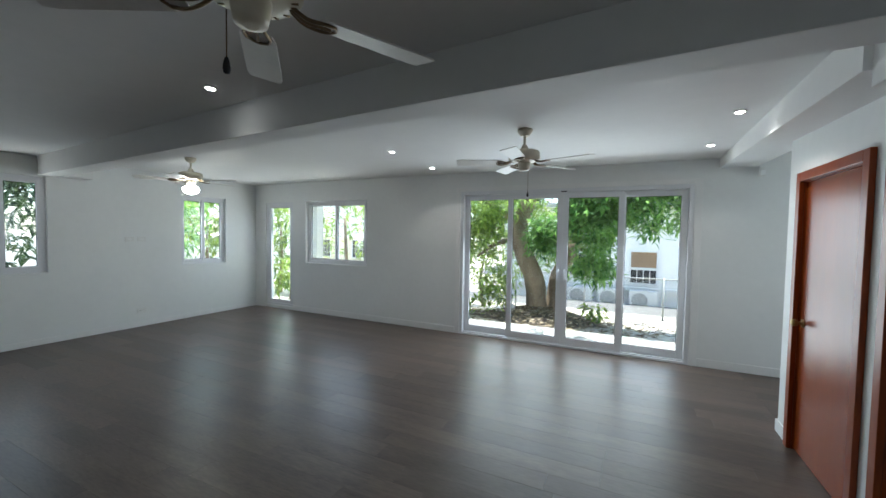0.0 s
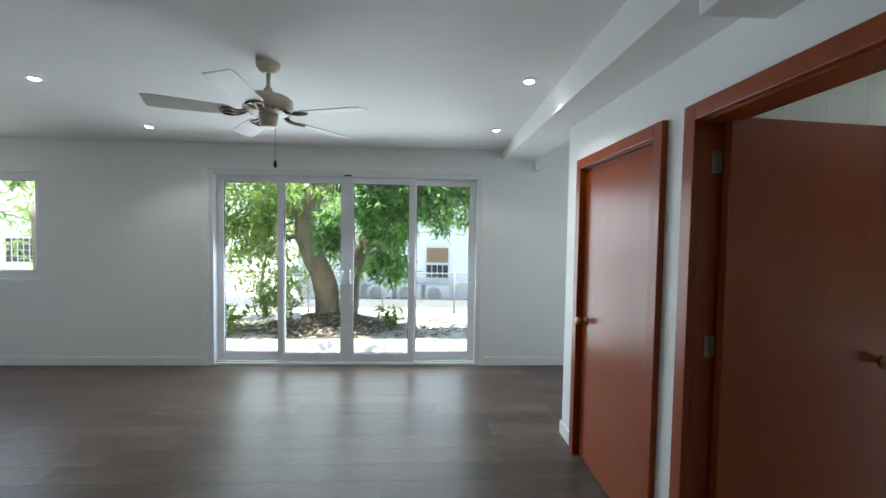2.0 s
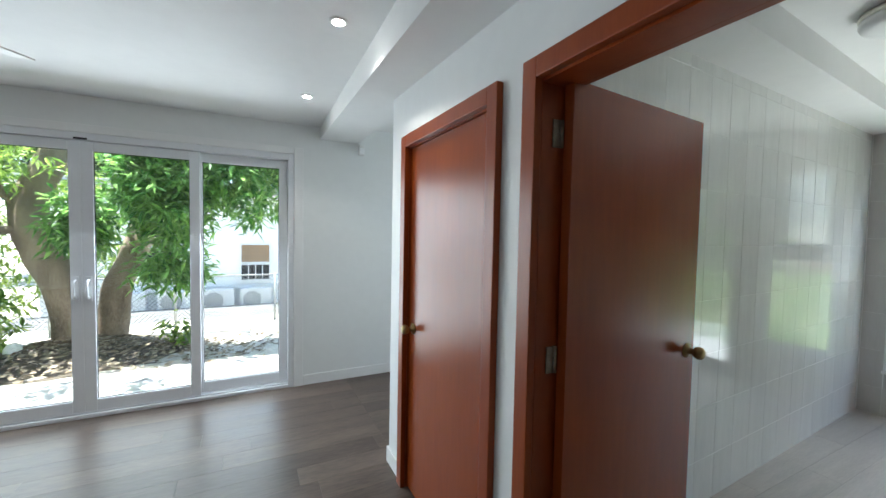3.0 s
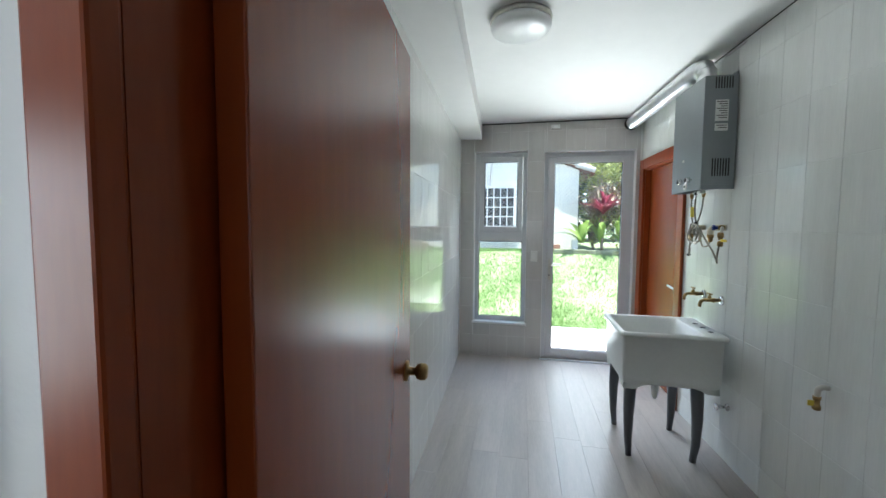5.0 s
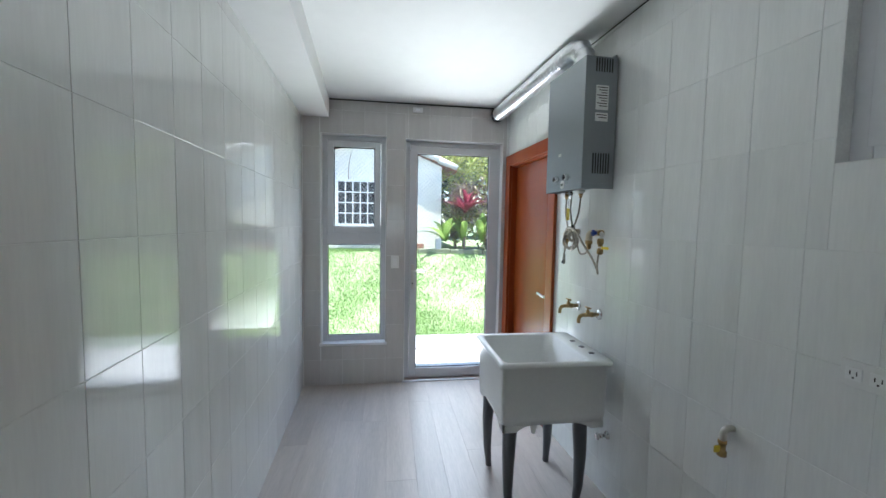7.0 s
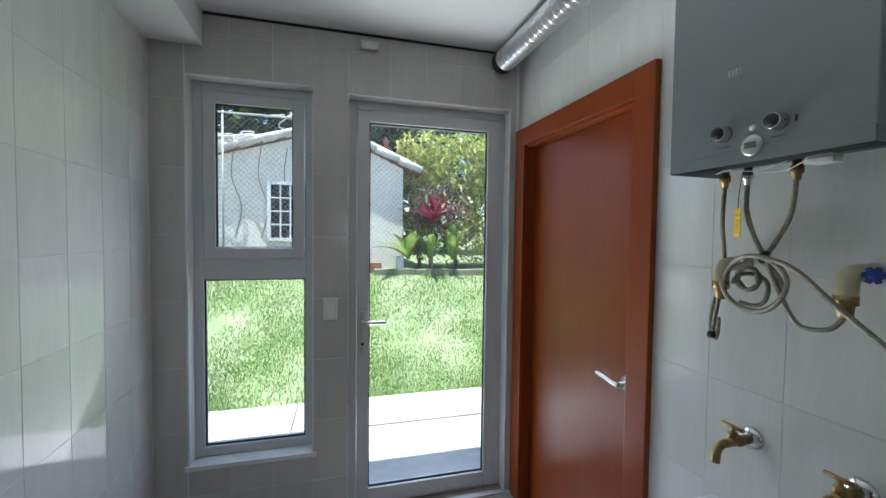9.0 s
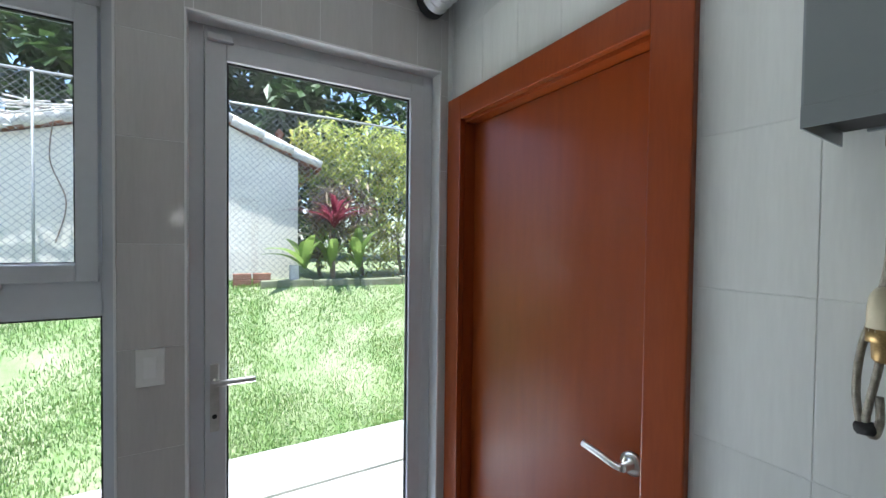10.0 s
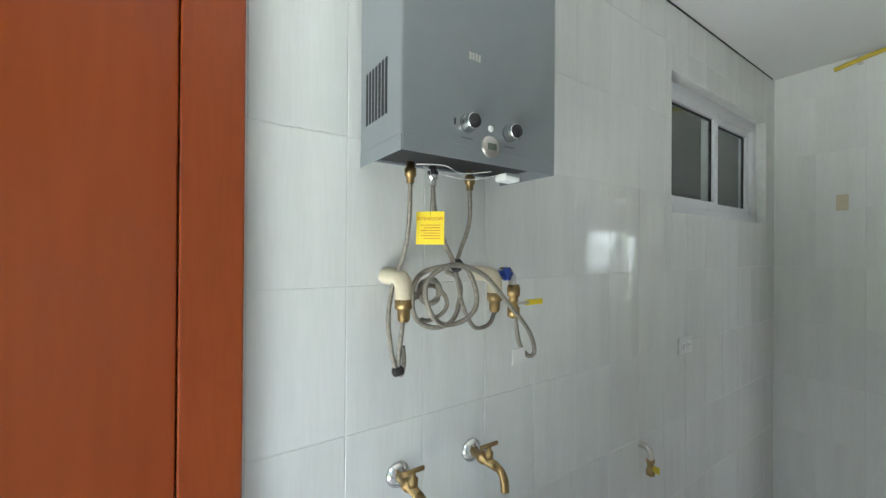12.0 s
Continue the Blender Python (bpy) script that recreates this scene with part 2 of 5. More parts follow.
# ---- the large structure ----
LX, LN, LS, LC = 5.30, 2.49, 0.50, 2.65  # laundry: garden end, tall side, heater side, ceiling
NORTH_HOLES = [(-6.83, -6.06, 0.06, 2.18), (-5.72, -4.24, 0.98, 2.18), (-2.40, 0.72, -0.01, 2.26)]
WEST_HOLES = [(3.59, 4.43, 0.96, 2.21), (1.02, 1.85, 0.98, 2.28)]
DOOR_HOLES = [(1.20, 2.13, -0.01, 2.05), (2.37, 3.25, -0.01, 2.04)]
EAST_HOLES = [(1.735, 2.33, 0.40, 2.345), (0.62, 1.56, -0.01, 2.325)]
SOUTH_HOLES = [(4.36, 5.22, -0.01, 2.11), (1.45, 2.62, 1.74, 2.36)]
wall("wall_north", "y", NY, NY + 0.18, (WX - 0.18, 3.4, -0.3, 2.9), NORTH_HOLES, M_WALL, "white painted living room wall with garden openings")
wall("wall_west", "x", WX - 0.18, WX, (-3.4, NY, -0.3, 2.9), WEST_HOLES, M_WALL, "white painted side wall with two small windows")
wall("wall_south", "y", -3.58, -3.4, (WX - 0.18, EX + 0.12, -0.3, 2.9), [], M_WALL, "plain white painted wall closing the living room")
wall("wall_doors", "x", EX, EX + 0.12, (-3.4, 3.53, -0.3, 2.9), DOOR_HOLES, M_WALL, "white painted wall with two brown doors")
wall("wall_recess", "y", 3.41, 3.53, (EX + 0.12, 3.4, -0.3, 2.9), [], M_WALL, "white painted return wall of the recess")
RECESS_HOLES = [(3.85, 4.85, 0.9, 2.2)]
wall("wall_recess_end", "x", 3.4, 3.52, (3.41, NY + 0.18, -0.3, 2.9), RECESS_HOLES, M_WALL, "white painted end wall of the recess")
setting("ceiling", B(WX, EX, -3.4, NY, 2.55, 2.7), M_CEIL, "white painted flat ceiling", "ceiling")
setting("ceiling_recess", B(EX, 3.4, 3.53, NY, 2.60, 2.7), M_CEIL, "white painted ceiling of the recess", "ceiling")
bm = bmesh.new()
box(bm, WX - 0.05, 0.91, 1.31, 1.55, 2.30, 2.5499, 0.006)
BEAM = Matrix.Translation((0.9, 1.35, 0)) @ pose(0, 0, 0, 0, 0, -4.3) @ Matrix.Translation((-0.9, -1.5, 0))  # it runs askew
setting("beam_cross", bm, M_CEIL, "white painted beam across the living room ceiling", "beam").matrix_basis = BEAM
bm = B(0.89, 1.26, 1.80, NY, 2.335, 2.5499)
for v in bm.verts:  # it runs slightly out of square and level
    if v.co.y > 3:
        v.co.x += 0.07
        v.co.z += 0.10 if v.co.z < 2.4 else 0
setting("beam_side", bm, M_CEIL, "white painted beam above the brown doors", "beam")
setting("beam_block", B(0.92, EX, 1.30, 1.80, 2.26, 2.5499, 0.006), M_CEIL, "white painted deeper beam end above the doors", "beam")
setting("beam_block_far", B(WX, -6.92, 1.95, 2.27, 2.29, 2.5499, 0.006), M_CEIL, "white painted bracket under the beam", "beam")
# laundry shell: the tiles stand 8 mm proud of these backings
wall("wall_laundry_east", "x", LX + 0.0012, LX + 0.16, (0.2, 2.7, -0.3, 2.9), EAST_HOLES, M_GROUT, "tiled end wall with glass door and tall window")
NORTH = Matrix.Translation((5.3, LN, 0)) @ pose(0, 0, 0, 0, 0, 2.6) @ Matrix.Translation((-5.3, -LN, 0))  # this wall is not quite square
wall("wall_laundry_north", "y", LN + 0.0012, LN + 0.12, (EX + 0.10, LX + 0.01, -0.3, 2.9), [], M_GROUT, "glossy white tiled side wall").matrix_basis = NORTH
SOUTH = Matrix.Translation((4.08, 0.5, 0)) @ pose(0, 0, 0, 0, 0, 3.0) @ Matrix.Translation((-4.08, -0.5, 0))  # this wall is not quite square
wall("wall_laundry_south", "y", LS - 0.14, LS - 0.0012, (1.2, LX + 0.02, -0.3, 2.9), SOUTH_HOLES, M_GROUT, "white tiled wall with water heater and small window").matrix_basis = SOUTH
wall("wall_laundry_west", "x", EX + 0.121, EX + 0.1388, (0.25, 2.5, -0.3, 2.9), [(1.20, 2.13, -0.01, 2.05)], M_GROUT, "white tiled wall around the entrance door")
setting("ceiling_laundry", B(1.29, LX + 0.003, 0.3, LN, LC, LC + 0.12), M_CEIL, "smooth white laundry ceiling", "ceiling")
setting("soffit_laundry", B(1.35, LX - 0.002, 2.25, LN + 0.06, 2.48, LC + 0.01, 0.004), M_CEIL, "white boxed soffit along the laundry ceiling", "soffit").matrix_basis = Matrix.Translation((5.3, 2.25, 0)) @ pose(0, 0, 0, 0, 0, 3.4) @ Matrix.Translation((-5.3, -2.25, 0))
setting("roof", B(WX - 0.5, LX + 0.17, -3.9, NY + 0.8, 2.9, 3.05), M_CONC, "flat concrete roof slab with overhang", "roof")
setting("floor", B(WX, EX + 0.06, -3.4, NY, -0.3, -0.008), M_SUB, "brown wood-look vinyl plank floor", "floor")
setting("floor_recess", B(EX + 0.06, 3.4, 3.53, NY, -0.3, -0.008), M_SUB, "brown wood-look vinyl plank floor of the recess", "floor")
setting("floor_laundry", B(EX + 0.06, LX + 0.003, 0.25, LN + 0.003, -0.3, -0.008), M_SUB2, "pale grey wood-look vinyl floor", "floor")

# ---- pieces that fit openings ----
def frame_bm(bm, axis, at, depth, u0, u1, v0, v1, w, bevel=0.004, wt=None, wb=None):
    """A rectangular frame of four bars in a wall across the axis."""
    wt, wb = wt or w, wb or w
    for a, b, c, d in ((u0, u0 + w, v0, v1), (u1 - w, u1, v0, v1), (u0 + w, u1 - w, v1 - wt, v1), (u0 + w, u1 - w, v0, v0 + wb)):
        if axis == "x":
            box(bm, at, at + depth, a, b, c, d, bevel)
        else:
            box(bm, a, b, at, at + depth, c, d, bevel)
    return bm


def pane(axis, at, u0, u1, v0, v1, parent, material=None):
    t = 0.006
    bm = B(at, at + t, u0, u1, v0, v1) if axis == "x" else B(u0, u1, at, at + t, v0, v1)
    ob = part("pane", bm, material or M_GLASS, parent)
    ob.visible_shadow = False
    return ob


# sliding garden doors: four leaves, the middle two on the inner track
sl = thing("door_slider", "white framed four-panel sliding glass garden doors", "sliding door", kind="structure")
x0, x1, zt = -2.40, 0.72, 2.26
part("outer_frame", frame_bm(bmesh.new(), "y", NY - 0.012, 0.16, x0, x1, 0.0, zt, 0.05, wt=0.055, wb=0.03), M_PVC, sl)
part("architrave", frame_bm(bmesh.new(), "y", NY - 0.018, 0.0175, x0 - 0.085, x1 + 0.085, -0.06, zt + 0.065, 0.084, wt=0.064, wb=0.05), M_TRIM, sl)
part("track", B(x0 + 0.05, x1 - 0.05, NY + 0.01, NY + 0.13, 0.03, 0.042), M_ALU, sl, "grey floor track")
edges = [-2.35, -1.60, -0.84, -0.09, 0.67]
for i in range(4):
    inner = i in (1, 2)
    y = NY + (0.012 if inner else 0.07)
    a, b = edges[i] - (0.04 if i in (1,) else 0), edges[i + 1] + (0.04 if i == 2 else 0)
    if i == 0: b += 0.02
    if i == 3: a -= 0.02
    leaf = part("leaf", frame_bm(bmesh.new(), "y", y, 0.045, a, b, 0.043, zt - 0.058, 0.075, wt=0.075, wb=0.095), M_PVC, sl)
    pane("y", y + 0.02, a + 0.07, b - 0.07, 0.13, zt - 0.128, leaf)
    part("gasket", frame_bm(bmesh.new(), "y", y + 0.017, 0.012, a + 0.0745, b - 0.0745, 0.1375, zt - 0.1325, 0.005, 0), M_GASKET, leaf)
    if inner:
        hx = b - 0.04 if i == 1 else a + 0.04
        bm = B(hx - 0.02, hx + 0.02, y - 0.012, y - 0.002, 0.94, 1.14, 0.004)
        pipe(bm, [(hx, y - 0.01, 0.97), (hx, y - 0.05, 0.99), (hx, y - 0.05, 1.09), (hx, y - 0.01, 1.11)], 0.009)
        part("pull_handle", bm, M_PVC, leaf, "white pull handle")
part("top_latch", B(-0.87, -0.79, NY - 0.02, NY + 0.0, zt - 0.052, zt - 0.038), M_GASKET, sl, "small black top guide")


def casement(name, axis, at, into, u0, u1, v0, v1, label, split=None, material=None, deep=0.05):
    """A white two-light window: outer frame, two sashes, panes; at is the inner wall face, into its side (+1 or -1)."""
    material = material or M_PVC
    t = thing(name, label, "window", kind="structure")
    f = at + into * 0.05
    lo = f if into > 0 else f - deep
    part("window_frame", frame_bm(bmesh.new(), axis, lo, deep, u0, u1, v0, v1, 0.055), material, t)
    m = split or (u0 + u1) / 2
    for k, (a, b) in enumerate(((u0 + 0.04, m + 0.025), (m - 0.025, u1 - 0.04))):
        s = lo + (0.012 if (k == 0) == (into > 0) else -0.012)
        sash = part("sash", frame_bm(bmesh.new(), axis, s, 0.04, a, b, v0 + 0.04, v1 - 0.04, 0.05), material, t)
        pane(axis, s + 0.018, a + 0.045, b - 0.045, v0 + 0.085, v1 - 0.085, sash)
        part("gasket", frame_bm(bmesh.new(), axis, s + 0.014, 0.013, a + 0.0495, b - 0.0495, v0 + 0.0895, v1 - 0.0895, 0.006, 0), M_GASKET, sash)
    return t


casement("window_1", "y", NY, 1, *NORTH_HOLES[1], "white framed two-pane window beside the glass door")
casement("window_2", "x", WX, -1, *WEST_HOLES[0], "small white framed two-pane side window")
casement("window_3", "x", WX, -1, *WEST_HOLES[1], "white framed side window looking onto trees")
casement("window_5", "x", 3.4, 1, *RECESS_HOLES[0], "white framed two-pane window at the recess end")
nd = thing("door_narrow", "narrow white framed full-height glass door", "glass door", kind="structure")
part("door_frame", frame_bm(bmesh.new(), "y", NY + 0.02, 0.06, -6.83, -6.06, 0.06, 2.18, 0.045), M_PVC, nd)
lf = part("leaf", frame_bm(bmesh.new(), "y", NY + 0.03, 0.045, -6.785, -6.105, 0.105, 2.135, 0.07), M_PVC, nd)
pane("y", NY + 0.05, -6.72, -6.17, 0.17, 2.07, lf)
part("threshold", B(-6.83, -6.06, NY + 0.001, NY + 0.17, 0.0, 0.058), M_TRIM, nd)

# tall fixed window and glass door at the end of the laundry
tw = thing("window_tall", "tall grey framed window with opening upper light", "window", kind="structure")
XF = LX + 0.075
part("window_frame", frame_bm(bmesh.new(), "x", XF, 0.06, 1.735, 2.33, 0.40, 2.345, 0.05), M_ALU, tw)
part("transom", B(XF + 0.002, XF + 0.058, 1.785, 2.28, 1.33, 1.50, 0.004), M_ALU, tw)
up = part("sash", frame_bm(bmesh.new(), "x", XF - 0.012, 0.05, 1.79, 2.275, 1.44, 2.29, 0.055), M_ALU, tw, "opening upper light")
pane("x", XF + 0.01, 1.84, 2.225, 1.49, 2.24, up)
part("gasket", frame_bm(bmesh.new(), "x", XF + 0.004, 0.012, 1.8445, 2.2205, 1.4945, 2.2355, 0.007, 0), M_GASKET, up)
part("catch", B(XF - 0.03, XF - 0.012, 2.0, 2.07, 1.425, 1.445, 0.004), M_ALU, up, "small grey catch")
pane("x", XF + 0.02, 1.785, 2.28, 0.45, 1.33, tw)
part("gasket", frame_bm(bmesh.new(), "x", XF + 0.012, 0.012, 1.784, 2.281, 0.449, 1.331, 0.008, 0), M_GASKET, tw)
part("window_sill", B(LX - 0.012, XF - 0.001, 1.72, 2.345, 0.375, 0.3995, 0.003), M_TRIM, tw)

for nm, (u0, u1, v0, v1) in zip(("trim_window_reveal", "trim_door_reveal"), EAST_HOLES):
    bm = bmesh.new()
    box(bm, LX - 0.003, XF - 0.001, u0, u0 + 0.006, max(v0, 0.0), v1)
    box(bm, LX - 0.003, XF - 0.001, u1 - 0.006, u1, max(v0, 0.0), v1)
    box(bm, LX - 0.003, XF - 0.001, u0 + 0.006, u1 - 0.006, v1 - 0.006, v1)
    setting(nm, bm, M_TRIM, "white painted reveal of the laundry opening", "trim")

gd = thing("door_glass", "grey framed glass garden door with lever handle", "glass door", kind="structure")
part("door_frame", frame_bm(bmesh.new(), "x", XF, 0.06, 0.62, 1.56, 0.0, 2.325, 0.05, wb=0.02), M_ALU, gd)
lf = part("leaf", frame_bm(bmesh.new(), "x", XF - 0.016, 0.05, 0.672, 1.508, 0.022, 2.27, 0.066, wb=0.085), M_ALU, gd)
pane("x", XF + 0.008, 0.733, 1.447, 0.10, 2.209, lf)
part("gasket", frame_bm(bmesh.new(), "x", XF + 0.002, 0.012, 0.7375, 1.4425, 0.1065, 2.2045, 0.007, 0), M_GASKET, lf)
bm = B(XF - 0.026, XF - 0.015, 1.464, 1.492, 0.90, 1.14, 0.004)
tube(bm, (XF - 0.025, 1.478, 1.08), (XF - 0.062, 1.478, 1.08), 0.009)
pipe(bm, [(XF - 0.06, 1.478, 1.08), (XF - 0.063, 1.44, 1.082), (XF - 0.06, 1.35, 1.08)], 0.010)
part("lever_handle", bm, M_STEEL, lf, "grey metal lever handle")
part("keyhole", tube(bmesh.new(), (XF - 0.028, 1.478, 0.955), (XF - 0.025, 1.478, 0.955), 0.008), M_GASKET, lf)
part("closer_pin", B(XF - 0.035, XF - 0.012, 1.42, 1.50, 2.262, 2.285, 0.004), M_ALU, lf)


# ---- brown doors ----
def casing(bm, u0, u1, top, w, at, out, axis="x", depth=0.03):
    """A flat casing round an opening, on the wall face at, standing out towards out."""
    lo, hi = (at, at + out * depth) if out > 0 else (at + out * depth, at)
    for a, b, c, d in ((u0 - w, u0, 0.0, top + w), (u1, u1 + w, 0.0, top + w), (u0, u1, top, top + w)):
        box(bm, *((lo, hi, a, b) if axis == "x" else (a, b, lo, hi)), c, d, 0.004)
    return bm


def lining(bm, u0, u1, top, lo, hi, t, axis="x"):
    for a, b, c, d in ((u0, u0 + t, 0.0, top), (u1 - t, u1, 0.0, top), (u0 + t, u1 - t, top - t, top)):
        box(bm, *((lo, hi, a, b) if axis == "x" else (a, b, lo, hi)), c, d)
    return bm


def round_knob(parent, c, axis, material, label):
    k = part("knob", lathe(bmesh.new(), c, axis, [(0.032, 0), (0.032, 0.006), (0.014, 0.01), (0.012, 0.03), (0.022, 0.036), (0.027, 0.048), (0.026, 0.062), (0.018, 0.07), (0.0, 0.071)]), material, parent, label)
    return k


M_HINGE = mat("worn_hinge_steel", (0.3, 0.27, 0.22), 0.45, 1.0, vary=0.3, scale=40)


def hinge(parent, x, y, z, ax):
    bm = tube(bmesh.new(), (x, y, z - 0.045), (x, y, z + 0.045), 0.007, seg=10)
    box(bm, x - 0.035, x - 0.002, y + 0.001, y + 0.005, z - 0.045, z + 0.045)
    part("hinge", bm, M_HINGE, parent, "worn steel hinge")


cd = thing("door_closed", "closed red-brown varnished wooden door in matching casing", "door", kind="structure")
part("casing", casing(bmesh.new(), 2.385, 3.235, 2.03, 0.067, EX - 0.001, -1), M_WOOD2, cd)
part("jamb", lining(bmesh.new(), 2.37, 3.25, 2.04, EX + 0.001, EX + 0.119, 0.015), M_WOOD2, cd)
lf = part("leaf", B(EX + 0.012, EX + 0.052, 2.388, 3.232, 0.008, 2.022, 0.003), M_WOOD, cd)
round_knob(lf, (EX + 0.012, 3.17, 0.98), (-1, 0, 0), M_BRASS, "aged brass round knob")
part("back_panel", B(EX + 0.10, EX + 0.118, 2.386, 3.234, 0.0, 2.024), M_WOOD, cd)

od = thing("door_open", "open red-brown varnished wooden door in matching casing", "door", kind="structure")
part("casing", casing(bmesh.new(), 1.225, 2.105, 2.035, 0.067, EX - 0.001, -1), M_WOOD2, od)
part("casing", casing(bmesh.new(), 1.225, 2.105, 2.03, 0.085, EX + 0.121, 1), M_WOOD2, od)
part("jamb", lining(bmesh.new(), 1.20, 2.13, 2.05, EX + 0.001, EX + 0.119, 0.022), M_WOOD2, od)
lf = part("leaf", B(1.262, 2.108, 2.064, 2.102, 0.01, 2.04, 0.003), M_WOOD, od)
lf.matrix_basis = Matrix.Translation((1.262, 2.085, 0)) @ pose(0, 0, 0, 0, 0, 5.0) @ Matrix.Translation((-1.262, -2.085, 0))
round_knob(lf, (2.045, 2.064, 1.045), (0, -1, 0), M_BRASS, "aged brass round knob")
round_knob(lf, (2.045, 2.102, 1.045), (0, 1, 0), M_BRASS, "aged brass round knob")
part("latch_plate", B(2.1075, 2.1095, 2.07, 2.096, 0.995, 1.095), M_BRASS, lf, "brass latch plate")
for z in (0.35, 1.12, 1.87):
    hinge(od, 1.25, 2.1, z, 0)

bd = thing("door_store", "closed red-brown wooden door with steel lever handle", "door", kind="structure")
part("casing", casing(bmesh.new(), 4.385, 5.195, 2.095, 0.1, LS + 0.001, 1, "y", 0.025), M_WOOD2, bd)
part("jamb", lining(bmesh.new(), 4.36, 5.22, 2.11, LS - 0.139, LS - 0.001, 0.025, "y"), M_WOOD2, bd)
lf = part("leaf", B(4.388, 5.192, LS - 0.09, LS - 0.05, 0.008, 2.083, 0.003), M_WOOD, bd)
bm = lathe(bmesh.new(), (4.45, LS - 0.05, 0.985), (0, 1, 0), [(0.031, 0), (0.031, 0.008), (0.02, 0.012), (0.011, 0.014), (0.011, 0.045)])
pipe(bm, [(4.45, LS - 0.003, 0.985), (4.475, LS + 0.0, 0.985), (4.52, LS + 0.0, 0.992), (4.575, LS - 0.004, 0.995)], 0.0095)
part("lever_handle", bm, M_STEEL, lf, "satin steel lever handle")
bd.matrix_basis = SOUTH
# a plain wall behind it, then an added dark box outside the small window
setting("wall_store", B(4.2, 5.4, LS - 0.2, LS - 0.145, -0.3, 2.9), M_WALL, "plain wall behind the store door", "wall")
casement("window_4", "y", LS, -1, 1.45, 2.62, 1.74, 2.36, "small white framed sliding window high on the tiles", deep=0.05).matrix_basis = SOUTH
# added walls, coloured dark so the small window looks onto shade
setting("wall_dark_backing", B(1.292, 5.4, -0.9, -0.8, -0.3, 2.9), mat("shade_dark_render", (0.1, 0.105, 0.1), 0.9, vary=0.2, scale=2), "added dark wall outside the small window, shade in its colour", "wall")
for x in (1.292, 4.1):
    setting("wall_backing_end", B(x, x + 0.1, -0.8, 0.2 if x < 2 else LS - 0.145, -0.3, 2.9), bpy.data.materials["shade_dark_render"], "added dark end wall beside the small window", "wall")
setting("ceiling_backing", B(0.7, 4.1, -0.8, 0.2, 2.75, 2.85), bpy.data.materials["shade_dark_render"], "added dark cover above the view from the small window", "ceiling")

# ---- trim ----
bm = bmesh.new()
for a, b in ((WX, -6.84), (-6.05, -2.49), (0.81, 3.4)):
    box(bm, a, b, NY - 0.014, NY - 0.0005, 0.0, 0.1, 0.003)
setting("baseboard", bm, M_TRIM, "white painted baseboard along the garden wall", "baseboard")
bm = bmesh.new()
for a, b in ((-3.4, 1.15), (2.18, 2.31), (3.31, 3.53)):
    box(bm, EX - 0.014, EX - 0.0005, a, b, 0.0, 0.1, 0.003)
box(bm, EX - 0.014, 3.4, 3.5305, 3.544, 0.0, 0.1, 0.003)
setting("baseboard", bm, M_TRIM, "white painted baseboard beside the brown doors", "baseboard")
setting("baseboard", B(WX + 0.0005, WX + 0.014, -3.4, NY - 0.015, 0.0, 0.08, 0.003), M_TRIM, "white painted baseboard of the side wall", "baseboard")
# near-black strips stand in for the shadow in the joint below the ceiling
M_GAP = mat("dark_shadow_gap", (0.03, 0.03, 0.03), 0.9, vary=0.3, scale=20)
setting("trim", B(1.35, LX - 0.004, LS + 0.0005, LS + 0.004, LC - 0.006, LC - 0.0005), M_GAP, "dark strip for the shadow gap under the laundry ceiling", "joint").matrix_basis = SOUTH
setting("trim", B(LX - 0.006, LX - 0.0005, 0.6, 2.26, LC - 0.012, LC - 0.0005), M_GAP, "dark strip for the shadow gap above the end wall", "joint")
bm = bmesh.new()
box(bm, LX - 0.02, LX + 0.01, 0.58, 1.57, 0.0, 0.012)
setting("trim", bm, M_ALU, "grey threshold strip at the glass door", "threshold")

# ---- more materials ----
M_FAN = mat("cream_fan_enamel", (0.66, 0.6, 0.47), 0.35, vary=0.06, scale=6)
M_BLADE = mat("white_fan_blade", (0.72, 0.7, 0.66), 0.4, vary=0.06, scale=5, stretch=(1, 1, 1))
M_ANTIQUE = mat("antique_bronze", (0.2, 0.14, 0.08), 0.4, 1.0, vary=0.3, scale=25)
M_BULB = mat("lit_lamp_glass", (1.0, 0.95, 0.85), 0.4, emit=9.0)
M_DOWN = mat("lit_downlight", (1.0, 0.97, 0.9), 0.4, emit=12.0)
M_OPAL = mat("opal_lamp_cover", (0.85, 0.86, 0.86), 0.3, vary=0.02, scale=4)
M_PLASTIC = mat("white_plastic", (0.75, 0.75, 0.73), 0.35, vary=0.04, scale=9)
M_SINK = mat("white_sink_plastic", (0.76, 0.77, 0.75), 0.32, vary=0.04, scale=5)
M_LEG = mat("grey_sink_leg", (0.1, 0.105, 0.115), 0.4, vary=0.12, scale=12)
M_HEATER = mat("grey_painted_steel", (0.245, 0.268, 0.28), 0.38, 0.35, vary=0.04, scale=3, bump=0.02, bump_scale=200)
# near-black for black parts, and in place of the unlit inside of openings
M_DARK = mat("dark_opening", (0.015, 0.015, 0.017), 0.6, vary=0.2, scale=20)
M_FOIL = mat("aluminium_duct", (0.74, 0.75, 0.76), 0.28, 1.0, vary=0.12, scale=20)
M_CPVC = mat("cream_pipe_plastic", (0.62, 0.55, 0.4), 0.4, vary=0.08, scale=20)
M_BRAID = mat("braided_steel_hose", (0.34, 0.31, 0.26), 0.42, 0.7, vary=0.35, scale=120, bump=0.5, bump_scale=700)
M_BLUE = mat("blue_valve_handle", (0.02, 0.06, 0.35), 0.4, vary=0.15, scale=30)
